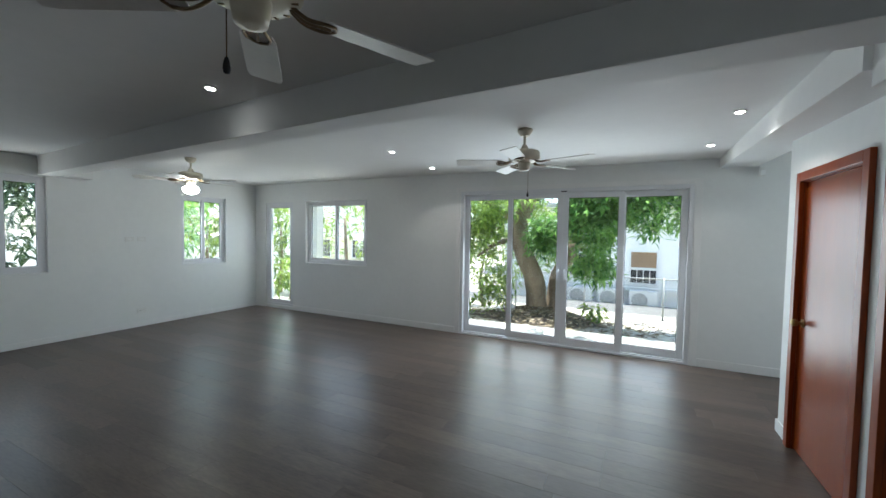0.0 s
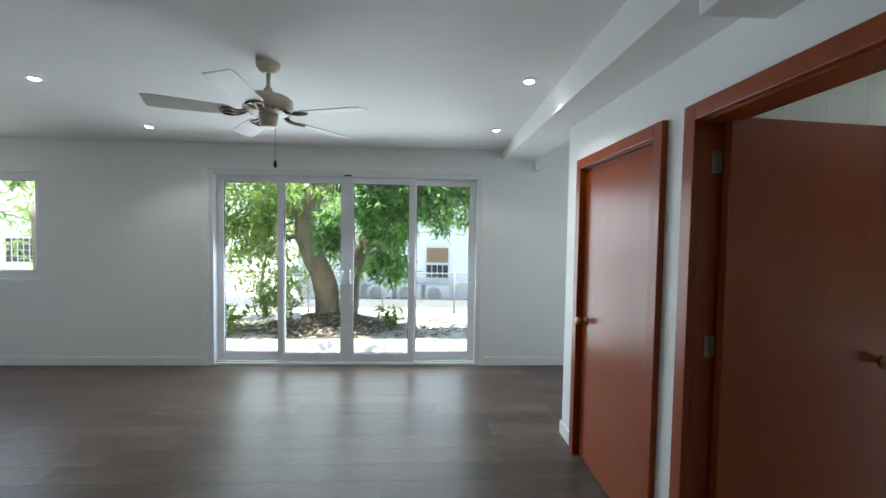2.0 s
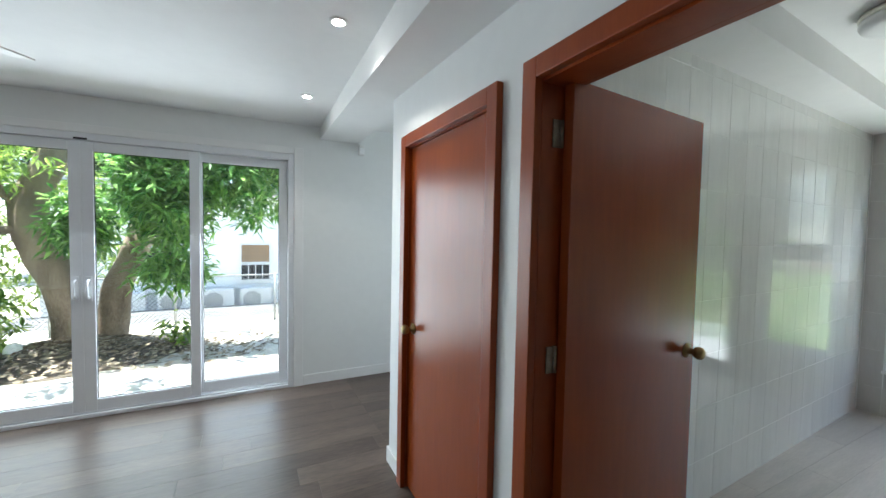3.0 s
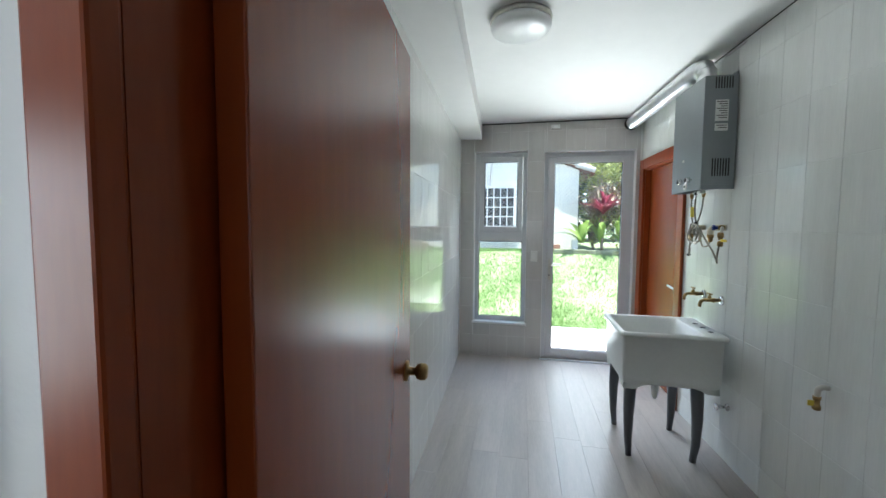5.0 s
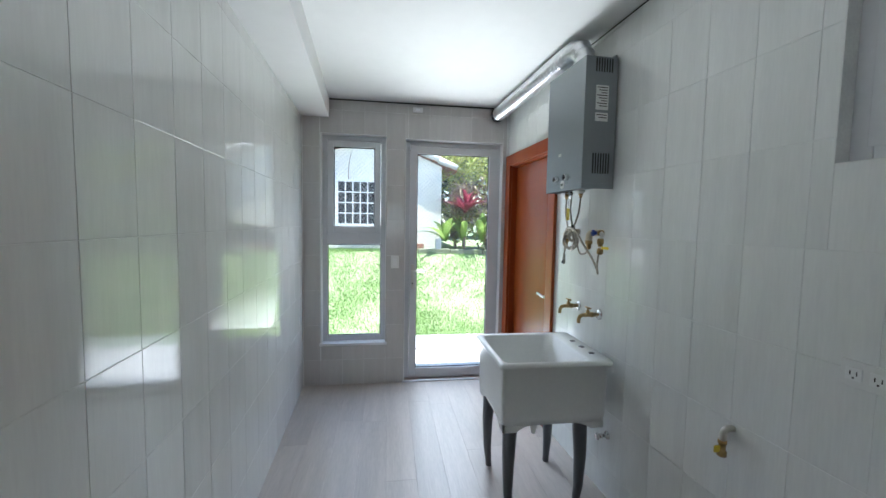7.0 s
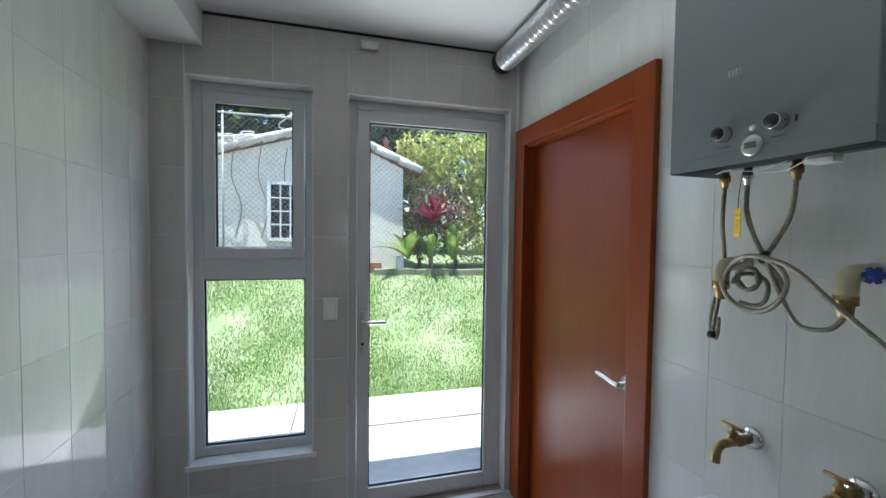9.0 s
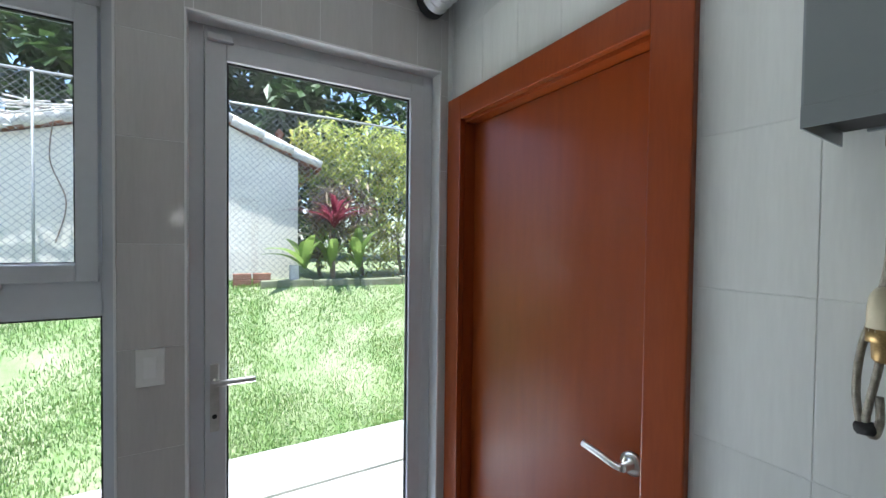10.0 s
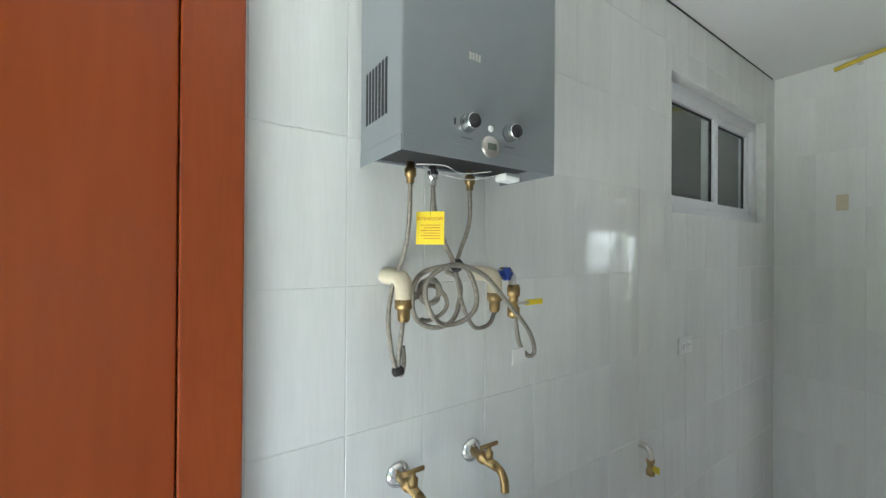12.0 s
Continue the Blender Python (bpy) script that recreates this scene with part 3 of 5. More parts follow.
M_YELLOW = mat("yellow_card", (0.85, 0.66, 0.02), 0.55, vary=0.06, scale=20)
M_INK = mat("dark_print", (0.05, 0.035, 0.03), 0.7, vary=0.2, scale=40)
M_REDINK = mat("red_print", (0.5, 0.05, 0.02), 0.7, vary=0.2, scale=40)
M_YPIPE = mat("yellow_gas_pipe", (0.62, 0.47, 0.04), 0.45, vary=0.12, scale=14)
M_LCD = mat("lcd_glass", (0.16, 0.18, 0.15), 0.15, vary=0.1, scale=60)


# ---- living room things ----
def ceiling_fan(x, y, turn, label, lit=False, chain=0.0, cx=0.03, cy=0.02):
    """A five-blade fan that hangs from the ceiling."""
    f = thing("ceiling_fan", label, "ceiling fan", "ceiling fans", at=pose(x, y, 2.5485, 0, 0, turn))
    part("canopy", lathe(bmesh.new(), (0, 0, 0), (0, 0, -1), [(0.066, 0), (0.068, 0.012), (0.062, 0.03), (0.04, 0.055), (0.03, 0.06)]), M_FAN, f)
    part("downrod", tube(bmesh.new(), (0, 0, -0.055), (0, 0, -0.15), 0.012), M_FAN, f)
    m = part("motor_housing", lathe(bmesh.new(), (0, 0, -0.14), (0, 0, -1), [(0.02, 0), (0.03, 0.02), (0.04, 0.045), (0.12, 0.055), (0.137, 0.07), (0.14, 0.13), (0.128, 0.142), (0.09, 0.15), (0.06, 0.156)], 32), M_FAN, f)
    for k in range(18):
        a = k * math.tau / 18
        bm = tube(bmesh.new(), (0.105 * math.cos(a), 0.105 * math.sin(a), -0.2825), (0.125 * math.cos(a), 0.125 * math.sin(a), -0.2815), 0.006, seg=6)
        part("vent_slot", bm, M_ANTIQUE, m)
    part("switch_cup", lathe(bmesh.new(), (0, 0, -0.29), (0, 0, -1), [(0.055, 0), (0.055, 0.02), (0.048, 0.06), (0.044, 0.075), (0.02, 0.08)]), M_FAN, f)
    for k in range(5):
        a = radians(72 * k)
        c, s = math.cos(a), math.sin(a)
        m4 = pose(0, 0, -0.295, 0, 0, 72 * k) @ pose(0, 0, 0, 11, 0, 0)
        bm = bmesh.new()
        n = 10
        top, low = [], []
        for i in range(n + 1):
            u = i / n
            r = 0.19 + u * 0.42
            w = 0.056 + 0.014 * u
            if u > 0.93: w *= 0.86
            if u < 0.05: w *= 0.8
            for sgn, arr in ((1, top), (-1, low)):
                arr.append((r, sgn * w))
        loop = top + low[::-1]
        va = [bm.verts.new(m4 @ Vector((r, w, 0.003))) for r, w in loop]
        vb = [bm.verts.new(m4 @ Vector((r, w, -0.003))) for r, w in loop]
        bm.faces.new(va), bm.faces.new(vb[::-1])
        for i in range(len(loop)):
            j = (i + 1) % len(loop)
            bm.faces.new((va[i], vb[i], vb[j], va[j]))
        blade = part("blade", bm, M_BLADE, f)
        bm = bmesh.new()
        P = lambda x, y, z: m4 @ Vector((x, y, z))
        for w in (-0.04, 0.0, 0.04):
            pipe(bm, [P(0.10, w * 0.25, 0.02), P(0.15, w * 0.6, -0.006), P(0.20, w, -0.008), P(0.235, w * 0.85, -0.007)], 0.006, seg=6, steps=4)
        pipe(bm, [P(0.235, -0.036, -0.007), P(0.25, 0.0, -0.008), P(0.235, 0.036, -0.007)], 0.005, seg=6, steps=4)
        part("blade_iron", bm, M_ANTIQUE, f, "bronze scrolled blade iron")
    if lit:
        part("light_globe", lathe(bmesh.new(), (0, 0, -0.365), (0, 0, -1), [(0.05, 0), (0.085, 0.02), (0.1, 0.05), (0.085, 0.085), (0.045, 0.11), (0.0, 0.118)]), M_BULB, f, "lit white glass bowl")
    if chain:
        bm = tube(bmesh.new(), (cx, cy, -0.34), (cx, cy, -0.36 - chain), 0.0018, seg=6)
        part("pull_chain", bm, M_ANTIQUE, f, "thin pull chain")
        part("chain_bob", lathe(bmesh.new(), (cx, cy, -0.36 - chain), (0, 0, -1), [(0.004, 0), (0.008, 0.012), (0.0105, 0.03), (0.008, 0.042), (0.0, 0.045)], 12), M_GASKET, f, "dark wooden bob")
    return f


ceiling_fan(-0.87, 2.95, -16, "cream five-blade ceiling fan hanging before the sliding doors", chain=0.2)
ceiling_fan(-5.27, 2.64, 20, "cream ceiling fan with lit glass bowl", lit=True)
ceiling_fan(-0.98, 0.245, 65, "cream ceiling fan with dark pull-chain bob", chain=0.11, cx=-0.06, cy=0.01)

def downlight(x, y, z=2.549, watts=3.6):
    d = thing("downlight", "small lit recessed downlight flush in the ceiling", "downlight", "recessed downlights", at=pose(x, y, z))
    part("trim_ring", lathe(bmesh.new(), (0, 0, 0), (0, 0, -1), [(0.028, 0), (0.044, 0.001), (0.043, 0.006), (0.028, 0.008)]), M_PLASTIC, d)
    part("lens", lathe(bmesh.new(), (0, 0, -0.0085), (0, 0, -1), [(0.029, 0), (0.027, 0.003), (0.0, 0.004)]), M_DOWN, d, "glowing lens")
    lamp = new("downlight_lamp", bpy.data.lights.new("downlight_lamp", "SPOT"))
    lamp.data.energy, lamp.data.spot_size, lamp.data.spot_blend, lamp.data.color = watts, radians(125), 0.5, (1.0, 0.93, 0.82)
    lamp.data.shadow_soft_size = 0.03
    lamp.matrix_world = look((x, y, z - 0.02), (x, y + 0.0001, 0))

for x, y in ((0.72, 3.06), (0.725, 4.22), (-2.52, 3.29), (-2.59, 4.44)):
    downlight(x, y)
downlight(-2.54, 1.14, watts=1.0)

def plate(name, label, category, m, w, h, holes=(), material=None, part_name="socket"):
    """A wall plate in its own XY plane, facing +Z."""
    p = thing(name, label, category, at=m)
    part("cover", B(-w / 2, w / 2, -h / 2, h / 2, 0.0, 0.008, 0.003), material or M_PLASTIC, p)
    for a, b, c, d in holes:
        face = part(part_name, B(a, b, c, d, 0.0078, 0.011, 0.001), M_TRIM, p)
        if part_name == "socket":
            for e in (0.3, 0.7):
                u = a + (b - a) * e
                part("slot", B(u - 0.0015, u + 0.0015, (c + d) / 2 - 0.004, (c + d) / 2 + 0.008, 0.0109, 0.0113), M_DARK, face)
            part("slot", B((a + b) / 2 - 0.0025, (a + b) / 2 + 0.0025, (c + d) / 2 - 0.013, (c + d) / 2 - 0.008, 0.0109, 0.0113), M_DARK, face)
    return p

west = lambda y, z: Matrix.Translation((WX, y, z)) @ pose(0, 0, 0, 90, 0, 90)
plate("wall_socket", "white wall socket low on the side wall", "socket", west(2.95, 0.26), 0.12, 0.075, [(-0.045, -0.008, -0.02, 0.02), (0.008, 0.045, -0.02, 0.02)])
plate("wall_switch", "pair of white blank plates on the side wall", "switch plate", west(2.80, 1.43), 0.12, 0.075, [(-0.03, 0.03, -0.015, 0.015)], part_name="rocker")
plate("wall_switch", "white blank plate beside another on the wall", "switch plate", west(2.97, 1.43), 0.12, 0.075, [(-0.03, 0.03, -0.015, 0.015)], part_name="rocker")
sn = thing("motion_sensor", "small white alarm sensor on the recess wall", "sensor", at=pose(1.36, NY, 2.37))
part("bracket", B(-0.012, 0.012, -0.03, 0.0, 0.0, 0.04, 0.003), M_PLASTIC, sn)
part("body", B(-0.03, 0.03, -0.075, -0.03, -0.06, 0.045, 0.01), M_PLASTIC, sn)
part("lens", B(-0.022, 0.022, -0.081, -0.0745, -0.045, 0.01, 0.004), M_OPAL, sn)

# ---- laundry things on the heater wall (built square to it, then turned with the wall) ----
def on_wall(name, label, category, group=""):
    return thing(name, label, category, group, at=SOUTH)

X0, X1, Y1, Z0, Z1 = 3.637, 4.055, 0.705, 1.748, 2.45
ht = on_wall("water_heater", "grey steel wall-hung gas water heater", "water heater")
bm = B(X0, X1, LS + 0.012, Y1, Z0 + 0.03, Z1)
bmesh.ops.bevel(bm, geom=[e for e in bm.edges if max(v.co.z for v in e.verts) > Z0 + 0.1], offset=0.004, segments=2, affect="EDGES", profile=0.6)
body = part("body", bm, M_HEATER, ht)
part("back_plate", B(X0 + 0.03, X1 - 0.03, LS + 0.001, LS + 0.0115, Z0 + 0.02, Z1 + 0.03), M_HEATER, ht)
part("underside", B(X0 + 0.004, X1 - 0.004, LS + 0.014, Y1 - 0.004, Z0 + 0.024, Z0 + 0.0295), M_DARK, ht, "near-black plate for the unlit open underside")
part("front_lip", B(X0 + 0.003, X1 - 0.003, Y1 - 0.0025, Y1, Z0, Z0 + 0.0295), M_HEATER, ht)
for xa, xb in ((X0, X0 + 0.0025), (X1 - 0.0025, X1)):
    part("side_lip", B(xa, xb, LS + 0.012, Y1 - 0.003, Z0, Z0 + 0.0295), M_HEATER, ht)
for side, xx in ((-1, X0), (1, X1)):
    for zz, rows, hh in ((2.37, 7, 0.07), (1.83, 7, 0.11)):
        for k in range(rows):
            y = 0.545 + k * 0.0155
            part("vent_slot", B(min(xx, xx + side * 0.0012), max(xx, xx + side * 0.0012), y, y + 0.008, zz, zz + hh), M_DARK, body)
for z0, z1 in ((2.17, 2.30), (2.11, 2.155)):
    part("label", B(X0 - 0.0012, X0, 0.565, 0.64, z0, z1), M_PLASTIC, body, "white printed label")
    for k in range(int((z1 - z0) / 0.014) - 1):
        part("print_line", B(X0 - 0.0018, X0 - 0.0012, 0.572, 0.633 - 0.012 * (k % 3), z1 - 0.014 - k * 0.014, z1 - 0.0095 - k * 0.014), M_INK, body)
for xx in (3.905, 3.79):
    k = part("control_knob", lathe(bmesh.new(), (xx, Y1, 1.822), (0, 1, 0), [(0.019, 0), (0.019, 0.01), (0.0165, 0.022), (0.016, 0.025)]), M_CHROME, ht, "silver control knob")
    part("knob_cap", lathe(bmesh.new(), (xx, Y1 + 0.025, 1.822), (0, 1, 0), [(0.0145, 0), (0.014, 0.0025), (0.0, 0.003)]), M_DARK, k, "black knob face")
    part("print_line", B(xx - 0.014, xx + 0.014, Y1, Y1 + 0.0008, 1.791, 1.7935), M_LEG, ht)
    part("pointer_mark", B(xx + (0.029 if xx > 3.8 else -0.033), xx + (0.033 if xx > 3.8 else -0.029), Y1, Y1 + 0.0008, 1.815, 1.828), M_DARK, ht)
dl = part("display_bezel", lathe(bmesh.new(), (3.843, Y1, 1.784), (0, 1, 0), [(0.024, 0), (0.023, 0.003), (0.018, 0.005), (0.0, 0.0052)], 28), M_STEEL, ht, "round grey display bezel")
part("screen", B(3.831, 3.855, Y1 + 0.005, Y1 + 0.0062, 1.777, 1.791), M_LCD, dl, "small grey display")
part("indicator", lathe(bmesh.new(), (3.843, Y1, 1.823), (0, 1, 0), [(0.007, 0), (0.006, 0.003), (0.0, 0.0035)], 14), M_PLASTIC, ht)
for k in range(4):
    part("brand_mark", B(3.872 + k * 0.008, 3.877 + k * 0.008, Y1, Y1 + 0.0008, 1.955, 1.97), M_STEEL, ht)
# underside fittings
for xx, mt in ((3.977, M_BRASS), (3.92, M_CHROME), (3.815, M_BRASS)):
    part("outlet_fitting", lathe(bmesh.new(), (xx, 0.60, Z0 + 0.006), (0, 0, -1), [(0.009, 0), (0.009, 0.012), (0.0125, 0.013), (0.0125, 0.03), (0.009, 0.032), (0.008, 0.045)], 12), mt, ht)
for pts in ([(3.80, 0.66, Z0 - 0.003), (3.87, 0.64, Z0 - 0.012), (3.93, 0.66, Z0 - 0.006), (3.98, 0.63, Z0 - 0.004)], [(3.77, 0.65, Z0 - 0.006), (3.83, 0.62, Z0 - 0.018), (3.90, 0.60, Z0 - 0.01), (3.95, 0.61, Z0 - 0.002)]):
    part("wire", pipe(bmesh.new(), pts, 0.0011, seg=6), M_PLASTIC, ht, "thin white wire")
part("plug", B(3.715, 3.765, 0.63, 0.67, Z0 - 0.02, Z0 + 0.0, 0.009), M_PLASTIC, ht, "white cable plug under the heater")

du = on_wall("flue_duct", "corrugated aluminium flue duct along the ceiling edge", "duct")
run = [(3.80, 0.62, Z1 - 0.002), (3.80, 0.62, 2.50), (3.83, 0.625, 2.555), (3.90, 0.63, 2.578)] + [(4.0 + k * 0.25, 0.632, 2.582 - k * 0.001) for k in range(6)]
fine = []
for a, b in zip(run, run[1:]):
    a, b = Vector(a), Vector(b)
    n = max(1, round((b - a).length / 0.021))
    fine += [a.lerp(b, k / n) for k in range(n)]
bm = pipe(bmesh.new(), fine, 0.058, seg=28, steps=1, ribs=0.085)
for f in bm.faces:
    f.smooth = False
part("duct", bm, M_FOIL, du)
part("collar", lathe(bmesh.new(), (5.235, 0.637, 2.575), (1, 0, 0), [(0.062, 0), (0.066, 0.004), (0.066, 0.03), (0.062, 0.034)]), M_GASKET, du, "black end collar")
part("cable", pipe(bmesh.new(), [(3.6, LS + 0.006, 2.625), (4.2, LS + 0.006, 2.63), (5.2, LS + 0.006, 2.64)], 0.004, seg=6), M_PLASTIC, du)

def hose(name, pts, label, r=0.0052):
    h = on_wall(name, label, "hose")
    part("braid", pipe(bmesh.new(), pts, r, seg=8, steps=7), M_BRAID, h)
    return h

hose("water_hose", [(3.977, 0.60, 1.71), (3.98, 0.6, 1.62), (3.985, 0.585, 1.55), (3.998, 0.565, 1.49), (4.012, 0.57, 1.42), (4.013, 0.585, 1.36), (4.006, 0.594, 1.315)], "braided steel hose below the heater")
def loop(cx, cz, rx, rz, y, a0, a1, n):
    """Points of a slack hose loop, from angle a0 to a1 in degrees."""
    return [(cx + rx * math.cos(radians(a0 + (a1 - a0) * k / n)), y + 0.006 * math.sin(k * 1.3), cz + rz * math.sin(radians(a0 + (a1 - a0) * k / n))) for k in range(n + 1)]

h2 = hose("water_hose", [(3.92, 0.60, 1.71), (3.916, 0.605, 1.645), (3.893, 0.61, 1.58), (3.872, 0.612, 1.54)] + loop(3.905, 1.458, 0.068, 0.066, 0.598, 110, 430, 14) + loop(3.882, 1.466, 0.07, 0.067, 0.625, 70, 450, 16)
     + [(3.845, 0.63, 1.528), (3.79, 0.63, 1.505), (3.72, 0.63, 1.44), (3.635, 0.62, 1.36), (3.60, 0.61, 1.30), (3.612, 0.60, 1.285), (3.636, 0.59, 1.32), (3.641, 0.58, 1.385)], "long coiled braided hose tied below the heater", 0.0058)
part("tie", lathe(bmesh.new(), (3.864, 0.617, 1.531), (1, 0.2, 0.4), [(0.015, -0.005), (0.017, 0.0), (0.015, 0.005)], 10), M_GASKET, h2, "black cable tie")
hose("water_hose", [(3.815, 0.60, 1.71), (3.82, 0.605, 1.63), (3.848, 0.608, 1.565), (3.862, 0.61, 1.53), (3.85, 0.605, 1.48), (3.835, 0.6, 1.44), (3.815, 0.6, 1.40), (3.79, 0.6, 1.378), (3.745, 0.595, 1.385), (3.722, 0.59, 1.42)], "braided hose between heater and wall valve")
hs = hose("water_hose", [(3.985, 0.59, 1.45), (3.99, 0.592, 1.40), (3.997, 0.594, 1.35), (4.0, 0.594, 1.315), (3.992, 0.594, 1.30), (3.986, 0.594, 1.325), (3.988, 0.592, 1.36)], "short hooked braided hose end")
part("coupling", lathe(bmesh.new(), (4.012, 0.594, 1.307), (-1, 0, 0.15), [(0.006, 0), (0.0105, 0.003), (0.0105, 0.02), (0.006, 0.024)], 12), M_GASKET, hs, "dark hose coupling")
hose("hose_coil", loop(3.918, 1.473, 0.025, 0.028, 0.588, 0, 700, 24) + loop(3.916, 1.445, 0.045, 0.04, 0.583, 20, 300, 10), "small inner coil of darker braided hose")

def wall_elbow(u, z, label):
    e = on_wall("pipe_elbow", label, "pipe fitting", "plastic elbows below the heater")
    bm = lathe(bmesh.new(), (u, LS + 0.0005, z), (0, 1, 0), [(0.021, 0), (0.02, 0.003), (0.013, 0.005)], 18)
    part("wall_flange", bm, M_STEEL, e, "small steel flange")
    part("elbow", pipe(bmesh.new(), [(u, LS + 0.006, z), (u, 0.545, z), (u, 0.575, z - 0.003), (u, 0.588, z - 0.018), (u, 0.59, z - 0.05)], 0.0195, seg=14), M_CPVC, e, "cream plastic elbow")
    part("coupling", lathe(bmesh.new(), (u, 0.59, z - 0.045), (0, 0, -1), [(0.02, 0), (0.02, 0.02), (0.0145, 0.022), (0.013, 0.045), (0.009, 0.05)], 12), M_BRASS, e, "brass coupling")

wall_elbow(3.985, 1.505, "cream plastic pipe elbow with brass coupling")
wall_elbow(3.725, 1.505, "cream plastic pipe elbow beside a blue valve")
vl = on_wall("gas_valve", "brass gas valve with blue wheel and yellow lever", "valve")
part("pipe_run", pipe(bmesh.new(), [(3.722, LS + 0.03, 1.505), (3.69, LS + 0.05, 1.505), (3.655, LS + 0.06, 1.505), (3.642, 0.565, 1.495), (3.641, 0.57, 1.46)], 0.011, seg=12), M_STEEL, vl)
spokes = []
for k in range(6):
    a = k * math.tau / 6
    spokes.append(tube(bmesh.new(), (3.684, 0.59, 1.505), (3.684 + 0.017 * math.cos(a), 0.592, 1.505 + 0.017 * math.sin(a)), 0.0055, seg=8))
wheel = part("wheel", lathe(bmesh.new(), (3.684, 0.575, 1.505), (0, 1, 0), [(0.006, -0.02), (0.012, 0.008), (0.012, 0.02), (0.0, 0.022)], 12), M_BLUE, vl, "blue valve wheel")
for sp in spokes:
    part("spoke", sp, M_BLUE, wheel)
part("brass_tee", tube(bmesh.new(), (3.672, 0.558, 1.505), (3.648, 0.562, 1.505), 0.017, seg=10), M_BRASS, vl)
part("valve_body", lathe(bmesh.new(), (3.641, 0.572, 1.475), (0, 0, -1), [(0.015, 0), (0.018, 0.01), (0.018, 0.03), (0.013, 0.034), (0.013, 0.06), (0.017, 0.062), (0.017, 0.085), (0.01, 0.09)], 12), M_BRASS, vl)
part("lever", B(3.545, 3.61, 0.585, 0.59, 1.418, 1.433, 0.002), M_YELLOW, vl, "yellow lever")
part("lever_stem", tube(bmesh.new(), (3.641, 0.588, 1.426), (3.60, 0.588, 1.426), 0.004, seg=8), M_STEEL, vl)
tg = on_wall("paper_tag", "crumpled white paper tag on the hose end", "tag")
part("paper", B(3.625, 3.67, 0.598, 0.6, 1.27, 1.31), M_PLASTIC, tg)

yt = on_wall("warning_tag", "yellow hanging card printed with a warning", "tag")
card = part("card", B(3.906, 3.96, 0.6105, 0.6125, 1.578, 1.65), M_YELLOW, yt)
part("string", pipe(bmesh.new(), [(3.933, 0.612, 1.643), (3.931, 0.612, 1.69), (3.925, 0.61, 1.745)], 0.001, seg=5), M_INK, yt)
hang = Matrix.Translation((3.933, 0.6115, 0))
card.matrix_basis = hang @ pose(0, 0, 0, 0, 0, -44) @ Matrix.Scale(1.16, 4, (1, 0, 0)) @ hang.inverted()
cu = bpy.data.curves.new("print", "FONT")
cu.body, cu.size, cu.align_x = "ATENCION", 0.0098, "CENTER"
txt = new("heading", cu)
txt.data.materials.append(M_REDINK)
txt.parent = card
txt.matrix_basis = Matrix.Translation((3.933, 0.6133, 1.631)) @ pose(0, 0, 0, 90, 0, 180)
for k in range(6):
    part("print_line", B(3.914, 3.951 - 0.006 * (k % 2), 0.6125, 0.6132, 1.6195 - k * 0.0058, 1.6208 - k * 0.0058), M_REDINK, card)

def bib_tap(u, z, label, out=0.13):
    t = on_wall("wall_tap", label, "tap", "brass bib taps")
    part("rosette", lathe(bmesh.new(), (u, LS + 0.0005, z), (0, 1, 0), [(0.031, 0), (0.03, 0.006), (0.017, 0.013), (0.0125, 0.015)], 20), M_CHROME, t, "chrome wall rosette")
    bm = lathe(bmesh.new(), (u, LS + 0.012, z), (0, 1, 0), [(0.0125, 0), (0.0125, 0.03), (0.0155, 0.031), (0.0155, 0.045), (0.0115, 0.047), (0.0115, out - 0.04)], 14)
    pipe(bm, [(u, LS + out - 0.045, z), (u, LS + out - 0.015, z - 0.002), (u, LS + out, z - 0.018), (u, LS + out + 0.004, z - 0.045)], 0.0105, seg=12)
    part("tap_body", bm, M_BRASS, t)
    bm = lathe(bmesh.new(), (u, LS + 0.075, z + 0.008), (0, 0, 1), [(0.011, 0), (0.011, 0.018), (0.006, 0.02), (0.005, 0.036)], 12)
    tube(bm, (u - 0.027, LS + 0.075, z + 0.042), (u + 0.027, LS + 0.075, z + 0.042), 0.0055, seg=8)
    part("handle", bm, M_BRASS, t)

bib_tap(3.95, 1.03, "brass bib tap above the laundry sink")
bib_tap(3.727, 1.025, "brass bib tap beside its twin above the sink")
wt = on_wall("washer_valve", "brass washing machine valve on a wall elbow", "valve")
u, z = 2.87, 0.80
part("elbow", pipe(bmesh.new(), [(u, LS + 0.001, z), (u, LS + 0.025, z), (u, LS + 0.04, z - 0.012), (u, LS + 0.043, z - 0.045)], 0.012, seg=12), M_STEEL, wt)
part("valve_body", lathe(bmesh.new(), (u, LS + 0.043, z - 0.04), (0, 0, -1), [(0.015, 0), (0.015, 0.014), (0.012, 0.016), (0.012, 0.04), (0.016, 0.042), (0.016, 0.06), (0.011, 0.063)], 12), M_BRASS, wt)
part("lever", B(u - 0.003, u + 0.003, LS + 0.05, LS + 0.078, z - 0.085, z - 0.06, 0.002), M_YPIPE, wt, "yellow lever")
plate("wall_socket", "white double socket on the tiled wall", "socket", SOUTH @ Matrix.Translation((2.50, LS, 1.145)) @ pose(0, 0, 0, 90, 0, 180), 0.12, 0.075, [(-0.046, -0.008, -0.018, 0.018), (0.008, 0.046, -0.018, 0.018)])
